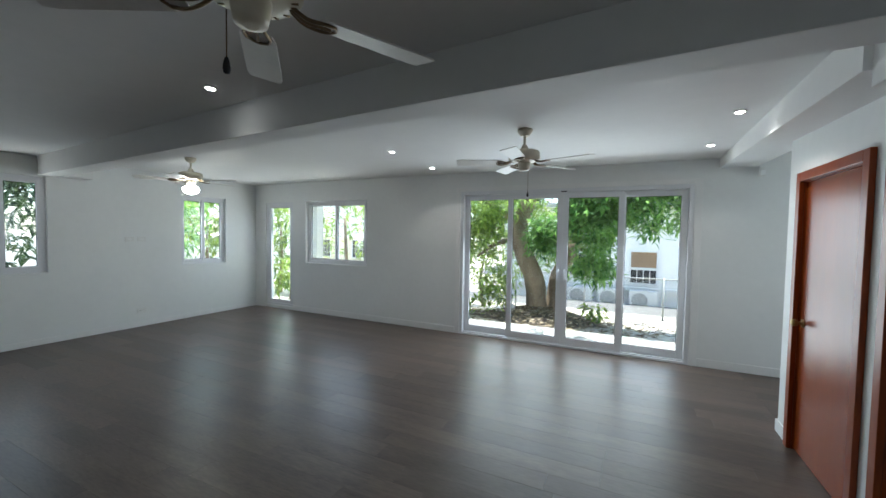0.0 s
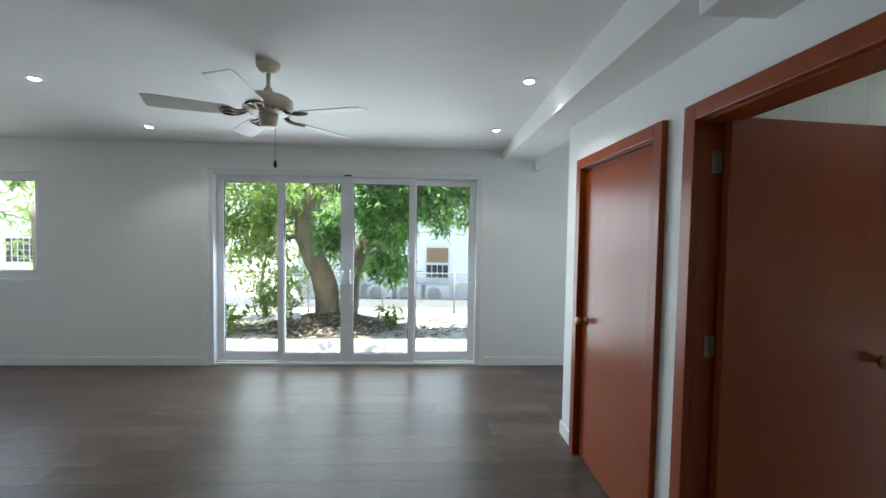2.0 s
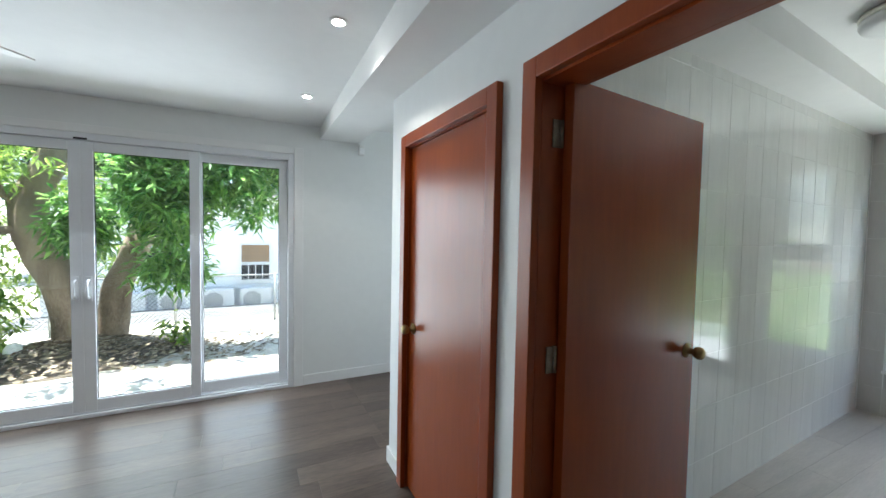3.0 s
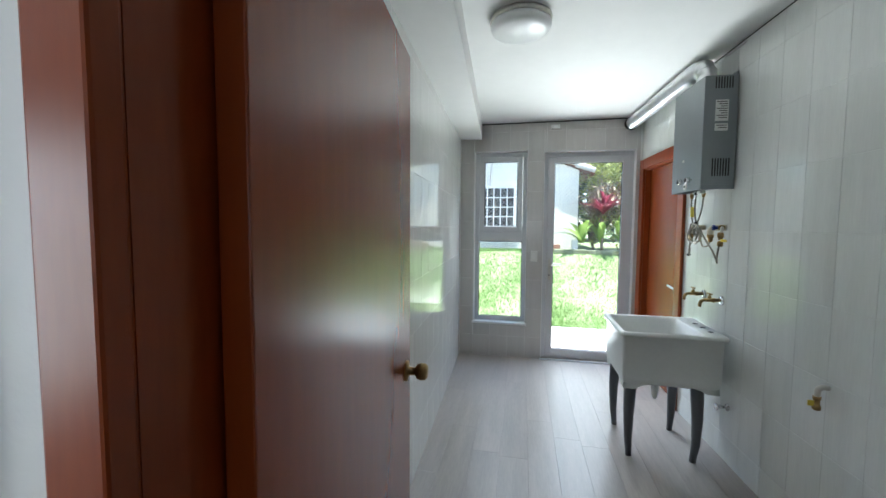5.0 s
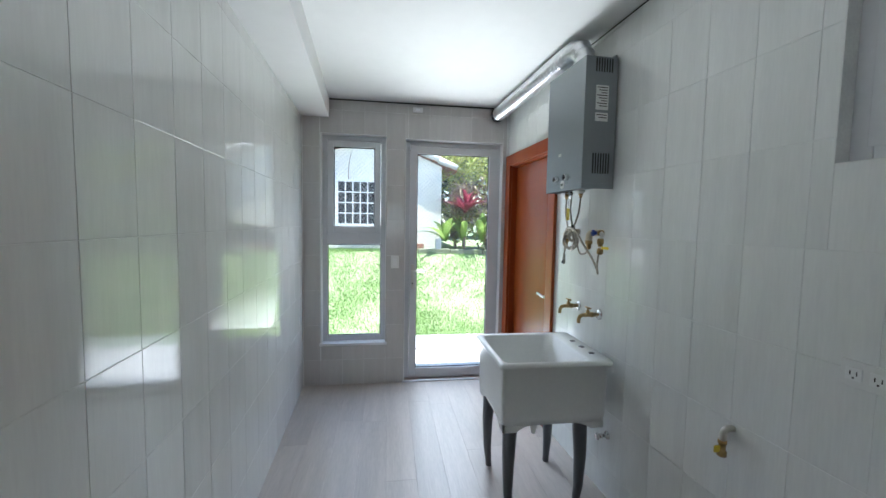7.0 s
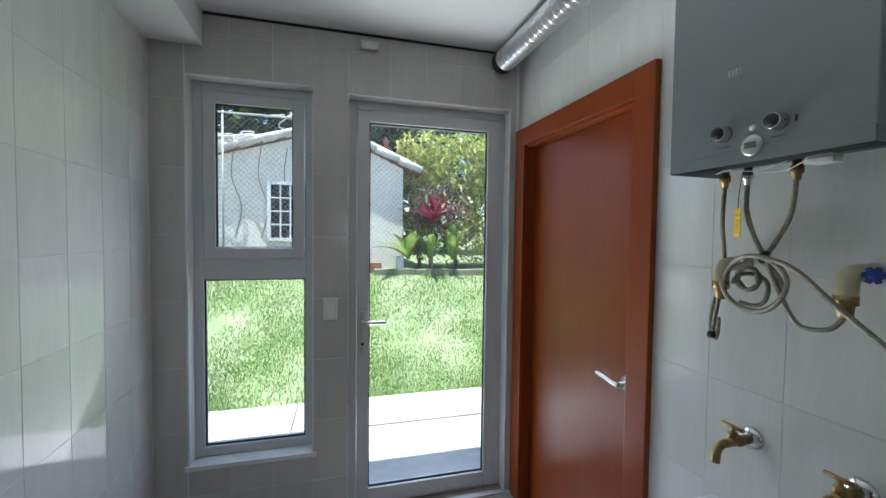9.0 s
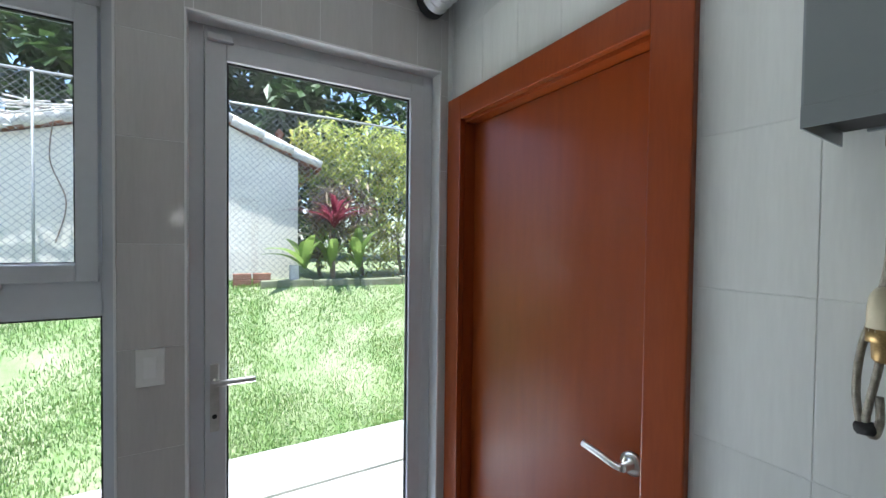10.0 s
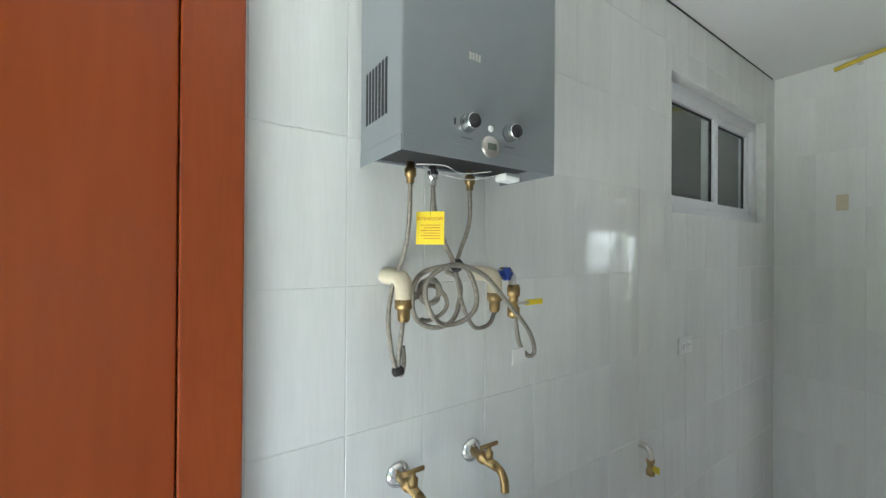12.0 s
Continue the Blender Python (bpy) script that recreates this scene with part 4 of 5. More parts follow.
for u, z in ((3.60, 0.36), (3.83, 0.40)):
    st = on_wall("stop_valve", "small chrome stop valve under the sink", "valve", "stop valves")
    part("valve_body", lathe(bmesh.new(), (u, LS + 0.0005, z), (0, 1, 0), [(0.024, 0), (0.022, 0.005), (0.009, 0.008), (0.009, 0.03), (0.013, 0.031), (0.013, 0.05), (0.006, 0.052), (0.006, 0.06)], 14), M_CHROME, st)
    part("handle", lathe(bmesh.new(), (u, LS + 0.06, z), (0, 1, 0), [(0.02, 0), (0.022, 0.004), (0.02, 0.011), (0.0, 0.012)], 10), M_CHROME, st)

# ---- laundry sink ----
sk = thing("laundry_sink", "white plastic laundry tub on grey tapered legs", "sink")
SX0, SX1, SY0, SY1, ST = 3.465, 4.015, 0.54, 1.155, 0.84
bm = bmesh.new()
def ring(x0, x1, y0, y1, z, r=0.03, n=5):
    out = []
    for cx, cy, a0 in ((x1 - r, y1 - r, 0), (x0 + r, y1 - r, 90), (x0 + r, y0 + r, 180), (x1 - r, y0 + r, 270)):
        for k in range(n):
            a = radians(a0 + 90 * k / (n - 1))
            out.append(bm.verts.new((cx + r * math.cos(a), cy + r * math.sin(a), z)))
    return out
prof = [(0.03, 0.0, -0.335), (0.022, 0.0, -0.30), (0.018, 0.0, -0.03), (0.002, 0.0, -0.026), (0.0, 0.0, -0.014), (0.004, 0.0, 0.0), (0.03, 0.085, 0.0), (0.036, 0.09, -0.006), (0.06, 0.11, -0.30), (0.10, 0.15, -0.318)]
rings = [ring(SX0 + a, SX1 - a, SY0 + a + b, SY1 - a, ST + dz, 0.02 + (0.03 if i > 6 else 0)) for i, (a, b, dz) in enumerate(prof)]
for a, b in zip(rings, rings[1:]):
    for k in range(len(a)):
        bm.faces.new((a[k], a[(k + 1) % len(a)], b[(k + 1) % len(a)], b[k])).smooth = True
bm.faces.new(rings[0][::-1]), bm.faces.new(rings[-1])
part("basin", bm, M_SINK, sk)
# apron with arched cut-outs between the leg sockets
for a, b, fixed, ax in ((SX0 + 0.03, SX1 - 0.03, SY1 - 0.03, "x"), (SX0 + 0.03, SX1 - 0.03, SY0 + 0.04, "x"), (SY0 + 0.03, SY1 - 0.03, SX0 + 0.03, "y"), (SY0 + 0.03, SY1 - 0.03, SX1 - 0.03, "y")):
    bm = bmesh.new()
    n, prev = 16, None
    inward = -0.012 if fixed > (0.8 if ax == "x" else 3.7) else 0.012
    for i in range(n + 1):
        u = i / n
        x = a + (b - a) * u
        e = min(u, 1 - u)
        zb = ST - 0.335 - 0.035 * (1 - min(max((e - 0.13) / 0.14, 0), 1) ** 0.6)
        vs = []
        for off in (0, inward):
            for z in (ST - 0.33, zb):
                vs.append(bm.verts.new((x, fixed + off, z) if ax == "x" else (fixed + off, x, z)))
        if prev:
            for q in ((0, 1), (1, 3), (3, 2), (2, 0)):
                bm.faces.new((prev[q[0]], prev[q[1]], vs[q[1]], vs[q[0]]))
        else:
            bm.faces.new((vs[0], vs[1], vs[3], vs[2]))
        prev = vs
    bm.faces.new((prev[0], prev[2], prev[3], prev[1]))
    part("apron", bm, M_SINK, sk)
for lx, ly in ((3.53, 1.085), (3.975, 1.085), (3.535, 0.66), (3.975, 0.66)):
    bm = bmesh.new()
    prev = None
    for z, w, o in ((0.52, 0.034, 0.0), (0.46, 0.034, 0.0), (0.30, 0.029, 0.006), (0.12, 0.022, 0.004), (0.02, 0.017, -0.004), (0.0, 0.018, -0.005)):
        sx_, sy_ = (1 if lx > 3.7 else -1), (1 if ly > 0.8 else -1)
        c = (lx + sx_ * o - sx_ * 0.015, ly + sy_ * o - sy_ * 0.015)
        vs = [bm.verts.new((c[0] + dx * w, c[1] + dy * w, z)) for dx, dy in ((1, 0.55), (0.55, 1), (-0.55, 1), (-1, 0.55), (-1, -0.55), (-0.55, -1), (0.55, -1), (1, -0.55))]
        if prev:
            for k in range(8):
                bm.faces.new((prev[k], prev[(k + 1) % 8], vs[(k + 1) % 8], vs[k])).smooth = True
        else:
            bm.faces.new(vs)
        prev = vs
    bm.faces.new(prev[::-1])
    part("leg", bm, M_LEG, sk, "grey tapered plastic leg")
# flat grey discs carry the dark of the tap holes as colour
for k in range(3):
    part("tap_hole", lathe(bmesh.new(), (3.60 + k * 0.11, SY0 + 0.055, ST + 0.0005), (0, 0, 1), [(0.017, 0), (0.017, 0.0015), (0.0, 0.0016)], 16), M_LEG, sk, "dark disc for the unlit tap hole")
part("drain", lathe(bmesh.new(), (3.74, 0.86, ST - 0.317), (0, 0, 1), [(0.03, 0), (0.028, 0.003), (0.0, 0.002)], 18), M_CHROME, sk)
bm = lathe(bmesh.new(), (3.74, 0.86, ST - 0.33), (0, 0, -1), [(0.03, 0), (0.03, 0.03), (0.02, 0.032), (0.02, 0.09), (0.026, 0.092), (0.026, 0.12), (0.02, 0.15), (0.012, 0.19)], 16)
pipe(bm, [(3.74, 0.86, ST - 0.42), (3.74, 0.80, ST - 0.41), (3.75, 0.65, ST - 0.42), (3.75, 0.53, ST - 0.43)], 0.018, seg=12)
part("drain_trap", bm, M_PLASTIC, sk, "white plastic drain trap")

# ---- other laundry things ----
cl = thing("ceiling_light", "round flush white ceiling light with opal cover", "ceiling light", at=pose(3.13, 1.81, LC - 0.0005))
part("base", lathe(bmesh.new(), (0, 0, 0), (0, 0, -1), [(0.165, 0), (0.168, 0.01), (0.165, 0.03)], 40), M_STEEL, cl)
part("diffuser", lathe(bmesh.new(), (0, 0, -0.028), (0, 0, -1), [(0.163, 0), (0.166, 0.015), (0.158, 0.036), (0.13, 0.05), (0.0, 0.056)], 40), M_OPAL, cl, "opal white cover")
eb = thing("alarm_contact", "small white box above the glass door", "sensor", at=pose(LX, 1.45, 2.585))
part("body", B(-0.028, -0.0005, -0.045, 0.045, -0.02, 0.022, 0.004), M_PLASTIC, eb)
part("lens", B(-0.0295, -0.0275, -0.02, 0.02, -0.008, 0.01, 0.0005), M_OPAL, eb)
plate("light_switch", "white light switch between window and glass door", "switch", Matrix.Translation((LX, 1.65, 1.17)) @ pose(0, 0, 0, 90, 0, -90), 0.075, 0.12, [(-0.017, 0.017, -0.033, 0.033)], part_name="rocker")
gp = thing("gas_pipe", "yellow painted gas pipe high on the tiled wall", "pipe")
part("pipe", pipe(bmesh.new(), [(1.33, 0.63, 2.60), (1.33, 0.80, 2.63), (1.33, 0.98, 2.64), (1.31, 1.0, 2.64)], 0.012, seg=12), M_YPIPE, gp)
part("clip", B(1.3105, 1.325, 0.72, 0.74, 2.595, 2.64, 0.003), M_STEEL, gp)
plate("junction_box", "beige blank box on the tiled wall", "junction box", Matrix.Translation((1.3105, 0.66, 1.85)) @ pose(0, 0, 0, 90, 0, 90), 0.05, 0.09, [], M_CPVC)

# ---- outside: ground ----
def leaf_mat(name, a, b, thin=0.35, rough=0.45):
    """Leaves or grass: colours vary from piece to piece, and light shines through a little."""
    m = bpy.data.materials.new(name)
    m.use_nodes = True
    n, l = m.node_tree.nodes, m.node_tree.links
    p = n["Principled BSDF"]
    p.inputs["Roughness"].default_value = rough
    g, r, t, x = n.new("ShaderNodeNewGeometry"), n.new("ShaderNodeValToRGB"), n.new("ShaderNodeBsdfTranslucent"), n.new("ShaderNodeMixShader")
    r.color_ramp.elements[0].color, r.color_ramp.elements[1].color = (*a, 1), (*b, 1)
    l.new(g.outputs["Random Per Island"], r.inputs[0])
    l.new(r.outputs[0], p.inputs["Base Color"]), l.new(r.outputs[0], t.inputs["Color"])
    x.inputs[0].default_value = thin
    l.new(p.outputs[0], x.inputs[1]), l.new(t.outputs[0], x.inputs[2]), l.new(x.outputs[0], n["Material Output"].inputs[0])
    return m

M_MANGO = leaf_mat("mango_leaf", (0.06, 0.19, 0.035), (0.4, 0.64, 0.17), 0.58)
# lighter copy of the mango leaf, sunlight included in its colours
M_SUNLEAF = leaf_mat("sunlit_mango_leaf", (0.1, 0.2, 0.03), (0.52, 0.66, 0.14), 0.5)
M_LIME = leaf_mat("lime_leaf", (0.1, 0.19, 0.025), (0.42, 0.54, 0.1), 0.45)
M_HEDGE = leaf_mat("hedge_leaf", (0.2, 0.28, 0.05), (0.66, 0.66, 0.2), 0.42)
M_DARKLEAF = leaf_mat("hillside_leaf", (0.015, 0.04, 0.012), (0.06, 0.11, 0.03), 0.25)
M_BROADLEAF = leaf_mat("broad_garden_leaf", (0.12, 0.26, 0.05), (0.55, 0.6, 0.2), 0.4)
M_REDLEAF = leaf_mat("crimson_leaf", (0.1, 0.015, 0.03), (0.5, 0.12, 0.17), 0.35)
M_GRASS = leaf_mat("grass_blade", (0.06, 0.19, 0.025), (0.35, 0.46, 0.17), 0.35)
M_LITTER = leaf_mat("dry_leaf", (0.10, 0.065, 0.035), (0.42, 0.34, 0.24), 0.15, 0.8)
M_BARK = mat("mango_bark", (0.36, 0.28, 0.2), 0.9, scale=3, stretch=(2, 2, 0.8), second=(0.13, 0.09, 0.06), bump=0.9, bump_scale=14)
M_HOUSE = mat("white_house_render", (0.84, 0.83, 0.8), 0.85, vary=0.06, scale=0.8, bump=0.15, bump_scale=20)
M_YHOUSE = mat("yellow_house_render", (0.74, 0.69, 0.5), 0.85, vary=0.08, scale=0.8)
M_ROOF = mat("clay_roof_tile", (0.3, 0.12, 0.07), 0.85, vary=0.35, scale=3, rand=0.2)
M_PALETILE = mat("whitewashed_barge_tile", (0.6, 0.58, 0.54), 0.85, vary=0.2, scale=6, rand=0.08)
M_WIRE = mat("galvanised_wire", (0.34, 0.34, 0.33), 0.55, 0.3, vary=0.15, scale=20)
M_GRILLE = mat("white_painted_steel", (0.75, 0.75, 0.73), 0.5, vary=0.05, scale=8)
M_FANGREY = mat("grey_fan_grille", (0.3, 0.31, 0.31), 0.6, vary=0.1, scale=20)
M_BRICKBOX = mat("orange_brick", (0.24, 0.12, 0.08), 0.9, vary=0.3, scale=9)
M_CURTAIN = mat("tan_curtain", (0.3, 0.2, 0.12), 0.9, vary=0.3, scale=4, stretch=(6, 1, 0.3))


def ground_z(x, y):
    a = min(max((x - 6.98) / 2.6, 0), 1)
    z = -0.075 + 1.03 * a * (0.75 + 0.25 * a) * min(max((7.5 - y) / 2.5, 0), 1)
    if y > 6.3 and x < 7:
        z -= min((y - 6.3) * 0.11, 0.9)
    return z

xs = sorted(set([-300, -120, -60] + [x * 0.5 for x in range(-60, 40)] + [26, 40, 80, 300]))
ys = sorted(set([-300, -120, -60] + [y * 0.5 for y in range(-30, 60)] + [40, 70, 120, 300]))
gv, gf, gm = [], [], []
for x in xs:
    for y in ys:
        gv.append((x, y, ground_z(x, y) + (0.03 * noise.noise((x * 0.6, y * 0.6, 0)) if x > 7.2 else 0) if abs(x) < 45 and -40 < y < 45 else -1.0))
for i in range(len(xs) - 1):
    for j in range(len(ys) - 1):
        k = i * len(ys) + j
        gf.append((k, k + len(ys), k + len(ys) + 1, k + 1))
        gm.append(0 if xs[i] > 5 and ys[j] < 5.2 else 1)
me = bpy.data.meshes.new("ground")
me.from_pydata(gv, [], gf)
me.materials.append(M_GRASS_SOIL), me.materials.append(M_SOIL)
me.polygons.foreach_set("material_index", gm)
tagged(new("ground", me), "sloping lawn and dry leaf-strewn garden soil", "ground", kind="structure")
setting("terrace", B(-4.2, 3.6, NY + 0.18, 6.35, -0.3, -0.04, 0.01), M_CONC, "pale concrete terrace slab outside the sliding doors", "terrace")
pv = thing("pavement", "pale concrete garden path outside the glass door", "pavement", kind="structure")
for x0, x1 in ((LX + 0.16, 6.40), (6.43, 7.0)):
    for k in range(5):
        part("slab", B(x0, x1, -4.0 + k * 2.0 + 0.005, -2.0 + k * 2.0 - 0.005, -0.25, -0.05, 0.006), M_CONC, pv)

def blades(name, material, spots, label, category, length=(0.05, 0.1), width=0.006, lean=0.6, seed=3):
    """Many small upright or lying blades, each a bent strip, as one object."""
    rng = random.Random(seed)
    v, f = [], []
    for x, y, z in spots:
        a, h = rng.uniform(0, math.tau), rng.uniform(*length)
        t = rng.uniform(0.1, lean)
        dx, dy = math.cos(a) * h * t, math.sin(a) * h * t
        px, py = -math.sin(a) * width, math.cos(a) * width
        k = len(v)
        v += [(x - px, y - py, z), (x + px, y + py, z), (x + dx * 0.4 + px * 0.7, y + dy * 0.4 + py * 0.7, z + h * 0.6), (x + dx * 0.4 - px * 0.7, y + dy * 0.4 - py * 0.7, z + h * 0.6), (x + dx, y + dy, z + h * (1 - 0.35 * t))]
        f += [(k, k + 1, k + 2, k + 3), (k + 3, k + 2, k + 4)]
    me = bpy.data.meshes.new(name)
    me.from_pydata(v, [], f)
    me.materials.append(material)
    return tagged(new(name, me), label, category, kind="stuff")

rng = random.Random(11)
spots = []
while len(spots) < 150000:
    x, y = 7.0 + 3.3 * rng.random() ** 1.25, rng.uniform(-4.5, 6.0)
    if x > 9.45 and y < 1.1: continue
    if noise.noise((x * 0.9, y * 0.9, 3.0)) + 0.5 * noise.noise((x * 3, y * 3, 1.0)) > rng.uniform(-0.9, 0.7):
        continue
    spots.append((x, y, ground_z(x, y) - 0.005 + 0.03 * noise.noise((x * 0.6, y * 0.6, 0))))
blades("grass", M_GRASS, spots, "patchy pale green lawn grass", "grass", (0.025, 0.06), 0.0036)

def scatter(name, spots, material, label, category, size=(0.05, 0.12), seed=5):
    """Fallen leaves that lie on the ground, as one object."""
    rng = random.Random(seed)
    v, f = [], []
    for x, y, z in spots:
        a, L = rng.uniform(0, math.tau), rng.uniform(*size)
        c, s_, w, h = math.cos(a), math.sin(a), L * 0.22, rng.uniform(0.0, 0.02)
        k = len(v)
        v += [(x - c * L / 2, y - s_ * L / 2, z + 0.004), (x - s_ * w, y + c * w, z + 0.008 + h), (x + c * L / 2, y + s_ * L / 2, z + 0.004 + h), (x + s_ * w, y - c * w, z + 0.006)]
        f += [(k, k + 1, k + 2), (k, k + 2, k + 3)]
    me = bpy.data.meshes.new(name)
    me.from_pydata(v, [], f)
    me.materials.append(material)
    return tagged(new(name, me), label, category, kind="stuff")

TX, TY = -1.72, 8.0
rng = random.Random(4)
spots = []
for k in range(4200):
    a, r = rng.uniform(0, math.tau), abs(rng.gauss(0, 1.0))
    x, y = TX + 2.0 * r * math.cos(a), TY - 0.3 + 0.9 * r * math.sin(a)
    if y < 6.4 or y > 12: continue
    m = 0.28 * math.exp(-((x - TX) ** 2 + (y - TY) ** 2) / 0.9)
    spots.append((x, y, ground_z(x, y) + m + 0.01))
scatter("leaf_litter", spots, M_LITTER, "dry fallen mango leaves around the tree", "leaf litter")
bm = bmesh.new()
n = 22
vs = [[bm.verts.new((TX - 2.2 + 4.4 * i / n, TY - 1.5 + 3.0 * j / n, ground_z(TX, TY - 1.5 + 3.0 * j / n) - 0.03 + 0.3 * math.exp(-((4.4 * i / n - 2.2) ** 2 + (3.0 * j / n - 1.5) ** 2) / 0.8) + 0.05 * noise.noise((i * 0.5, j * 0.5, 2)))) for j in range(n + 1)] for i in range(n + 1)]
for i in range(n):
    for j in range(n):
        bm.faces.new((vs[i][j], vs[i + 1][j], vs[i + 1][j + 1], vs[i][j + 1])).smooth = True
setting("soil_mound", bm, mat("dark_garden_soil", (0.1, 0.08, 0.06), 0.95, vary=0.4, scale=4, bump=0.8, bump_scale=20), "dark soil mound round the tree foot", "soil")


def limb(bm, pts, r0, r1, seg=12, steps=7, rough=0.12):
    """A tapering, knotty trunk or branch along a smooth curve."""
    P = [Vector(p) for p in pts]
    line = []
    for i in range(len(P) - 1):
        p0, p1, p2, p3 = P[max(i - 1, 0)], P[i], P[i + 1], P[min(i + 2, len(P) - 1)]
        for s in range(steps):
            t = s / steps
            line.append(0.5 * ((2 * p1) + (p2 - p0) * t + (2 * p0 - 5 * p1 + 4 * p2 - p3) * t * t + (3 * p1 - p0 - 3 * p2 + p3) * t ** 3))
    line.append(P[-1])
    last = None
    for i, p in enumerate(line):
        d = (line[min(i + 1, len(line) - 1)] - line[max(i - 1, 0)]).normalized()
        u = d.cross(Vector((0.3, 0.9, 0.1))).normalized()
        w = d.cross(u)
        r = r0 + (r1 - r0) * i / (len(line) - 1)
        ring = []
        for k in range(seg):
            a = k * math.tau / seg
            q = u * math.cos(a) + w * math.sin(a)
            ring.append(bm.verts.new(p + q * r * (1 + rough * 2 * noise.noise((p + q * 0.5) * 2.2))))
        if last:
            for k in range(seg):
                bm.faces.new((last[k], last[(k + 1) % seg], ring[(k + 1) % seg], ring[k])).smooth = True
        else:
            bm.faces.new(ring[::-1])
        last = ring
    bm.faces.new(last)
    return bm


def crown(name, material, clumps, parent, leaf=(0.16, 0.24), width=0.028, per=14, droop=0.5, seed=7, label=""):
    """Leaves in rosettes at the given clump centres, as one mesh."""
    rng = random.Random(seed)
    v, f = [], []
    for cx, cy, cz in clumps:
        for q in range(per):
            a, el, L = rng.uniform(0, math.tau), rng.uniform(-0.9, 0.7) - droop * 0.5, rng.uniform(*leaf)
            d = Vector((math.cos(a) * math.cos(el), math.sin(a) * math.cos(el), math.sin(el)))
            sd = Vector((-math.sin(a), math.cos(a), rng.uniform(-0.5, 0.5))).normalized() * width * rng.uniform(0.8, 1.2)
            o = Vector((cx, cy, cz)) + Vector((rng.gauss(0, 1), rng.gauss(0, 1), rng.gauss(0, 1))) * 0.085
            m, e = o + d * L * 0.5, o + d * L + Vector((0, 0, -droop * L * 0.45))
            k = len(v)
            v += [tuple(o), tuple(m + sd), tuple(e), tuple(m - sd)]
            f += [(k, k + 1, k + 2), (k, k + 2, k + 3)]
    me = bpy.data.meshes.new(name)
    me.from_pydata(v, [], f)
    me.materials.append(material)
    ob = new(name, me)
    ob.parent = parent
    return tagged(ob, label)


def cloud(rng, n, centre, radius, flat=1.0):
    out = []
    while len(out) < n:
        p = Vector((rng.uniform(-1, 1), rng.uniform(-1, 1), rng.uniform(-1, 1)))
        if p.length < 1 and p.length > 0.25:
            out.append((centre[0] + p.x * radius[0], centre[1] + p.y * radius[1], centre[2] + p.z * radius[2]))
    return out

# ---- the mango tree before the sliding doors ----
mt = thing("mango_tree", "large mango tree with forked trunk and drooping leaves", "tree")
gz = ground_z(TX, TY)
bm = limb(bmesh.new(), [(TX - 0.02, TY, gz - 0.05), (TX - 0.12, TY, 0.5), (TX - 0.36, TY, 1.15), (TX - 0.5, TY + 0.05, 1.75), (TX - 0.3, TY + 0.1, 2.4), (TX - 0.02, TY + 0.2, 3.2), (TX + 0.1, TY + 0.3, 4.6)], 0.235, 0.13)
part("trunk", bm, M_BARK, mt, "gnarled grey-brown trunk")
part("trunk", limb(bmesh.new(), [(TX + 0.25, TY + 0.15, gz - 0.05), (TX + 0.35, TY + 0.2, 0.6), (TX + 0.62, TY + 0.3, 1.4), (TX + 0.8, TY + 0.4, 2.3), (TX + 0.95, TY + 0.5, 3.6)], 0.2, 0.12), M_BARK, mt, "darker second trunk leaning away")
for pts in ([(TX - 0.48, TY, 1.7), (TX - 1.0, TY - 0.1, 2.2), (TX - 1.8, TY - 0.3, 2.5), (TX - 2.8, TY - 0.4, 2.4)], [(TX + 0.8, TY + 0.35, 2.1), (TX + 1.5, TY - 0.1, 2.5), (TX + 2.3, TY - 0.5, 2.6), (TX + 3.0, TY - 0.6, 2.4)],
            [(TX + 0.62, TY + 0.25, 1.4), (TX + 0.9, TY - 0.1, 1.3), (TX + 1.2, TY - 0.3, 1.0)], [(TX - 0.45, TY, 1.5), (TX - 0.9, TY - 0.3, 1.4), (TX - 1.3, TY - 0.5, 1.1)], [(TX - 0.15, TY + 0.2, 3.0), (TX + 0.3, TY - 0.3, 3.3), (TX + 0.6, TY - 0.8, 3.1)]):
    part("branch", limb(bmesh.new(), pts, 0.07, 0.02, 8, 5), M_BARK, mt)
rng = random.Random(21)
cl_ = []
cl_ += cloud(rng, 270, (TX + 1.1, TY - 0.6, 2.1), (0.56, 0.45, 0.9))
cl_ += cloud(rng, 250, (TX + 2.15, TY - 0.5, 2.5), (0.95, 0.6, 0.9))
cl_ += cloud(rng, 110, (TX + 3.2, TY - 0.6, 2.7), (0.8, 0.6, 0.7))
cl_ += cloud(rng, 50, (TX + 1.1, TY - 0.3, 0.98), (0.45, 0.35, 0.24))
cl_ += cloud(rng, 70, (TX + 0.14, TY - 0.35, 1.6), (0.26, 0.25, 0.4))
cl_ += cloud(rng, 130, (TX, TY + 0.3, 3.9), (3.4, 2.2, 1.2))
crown("crown", M_MANGO, cl_, mt, (0.15, 0.25), 0.024, 17, 0.3, label="drooping lance-shaped leaves")
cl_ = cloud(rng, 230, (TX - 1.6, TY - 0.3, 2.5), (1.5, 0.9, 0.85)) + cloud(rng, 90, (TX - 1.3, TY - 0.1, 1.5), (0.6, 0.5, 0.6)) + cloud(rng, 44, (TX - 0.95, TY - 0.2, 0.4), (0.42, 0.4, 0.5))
crown("crown", M_SUNLEAF, cl_, mt, (0.13, 0.22), 0.024, 15, 0.3, 8, "outer leaves with sunlight put into their yellow-green colour")
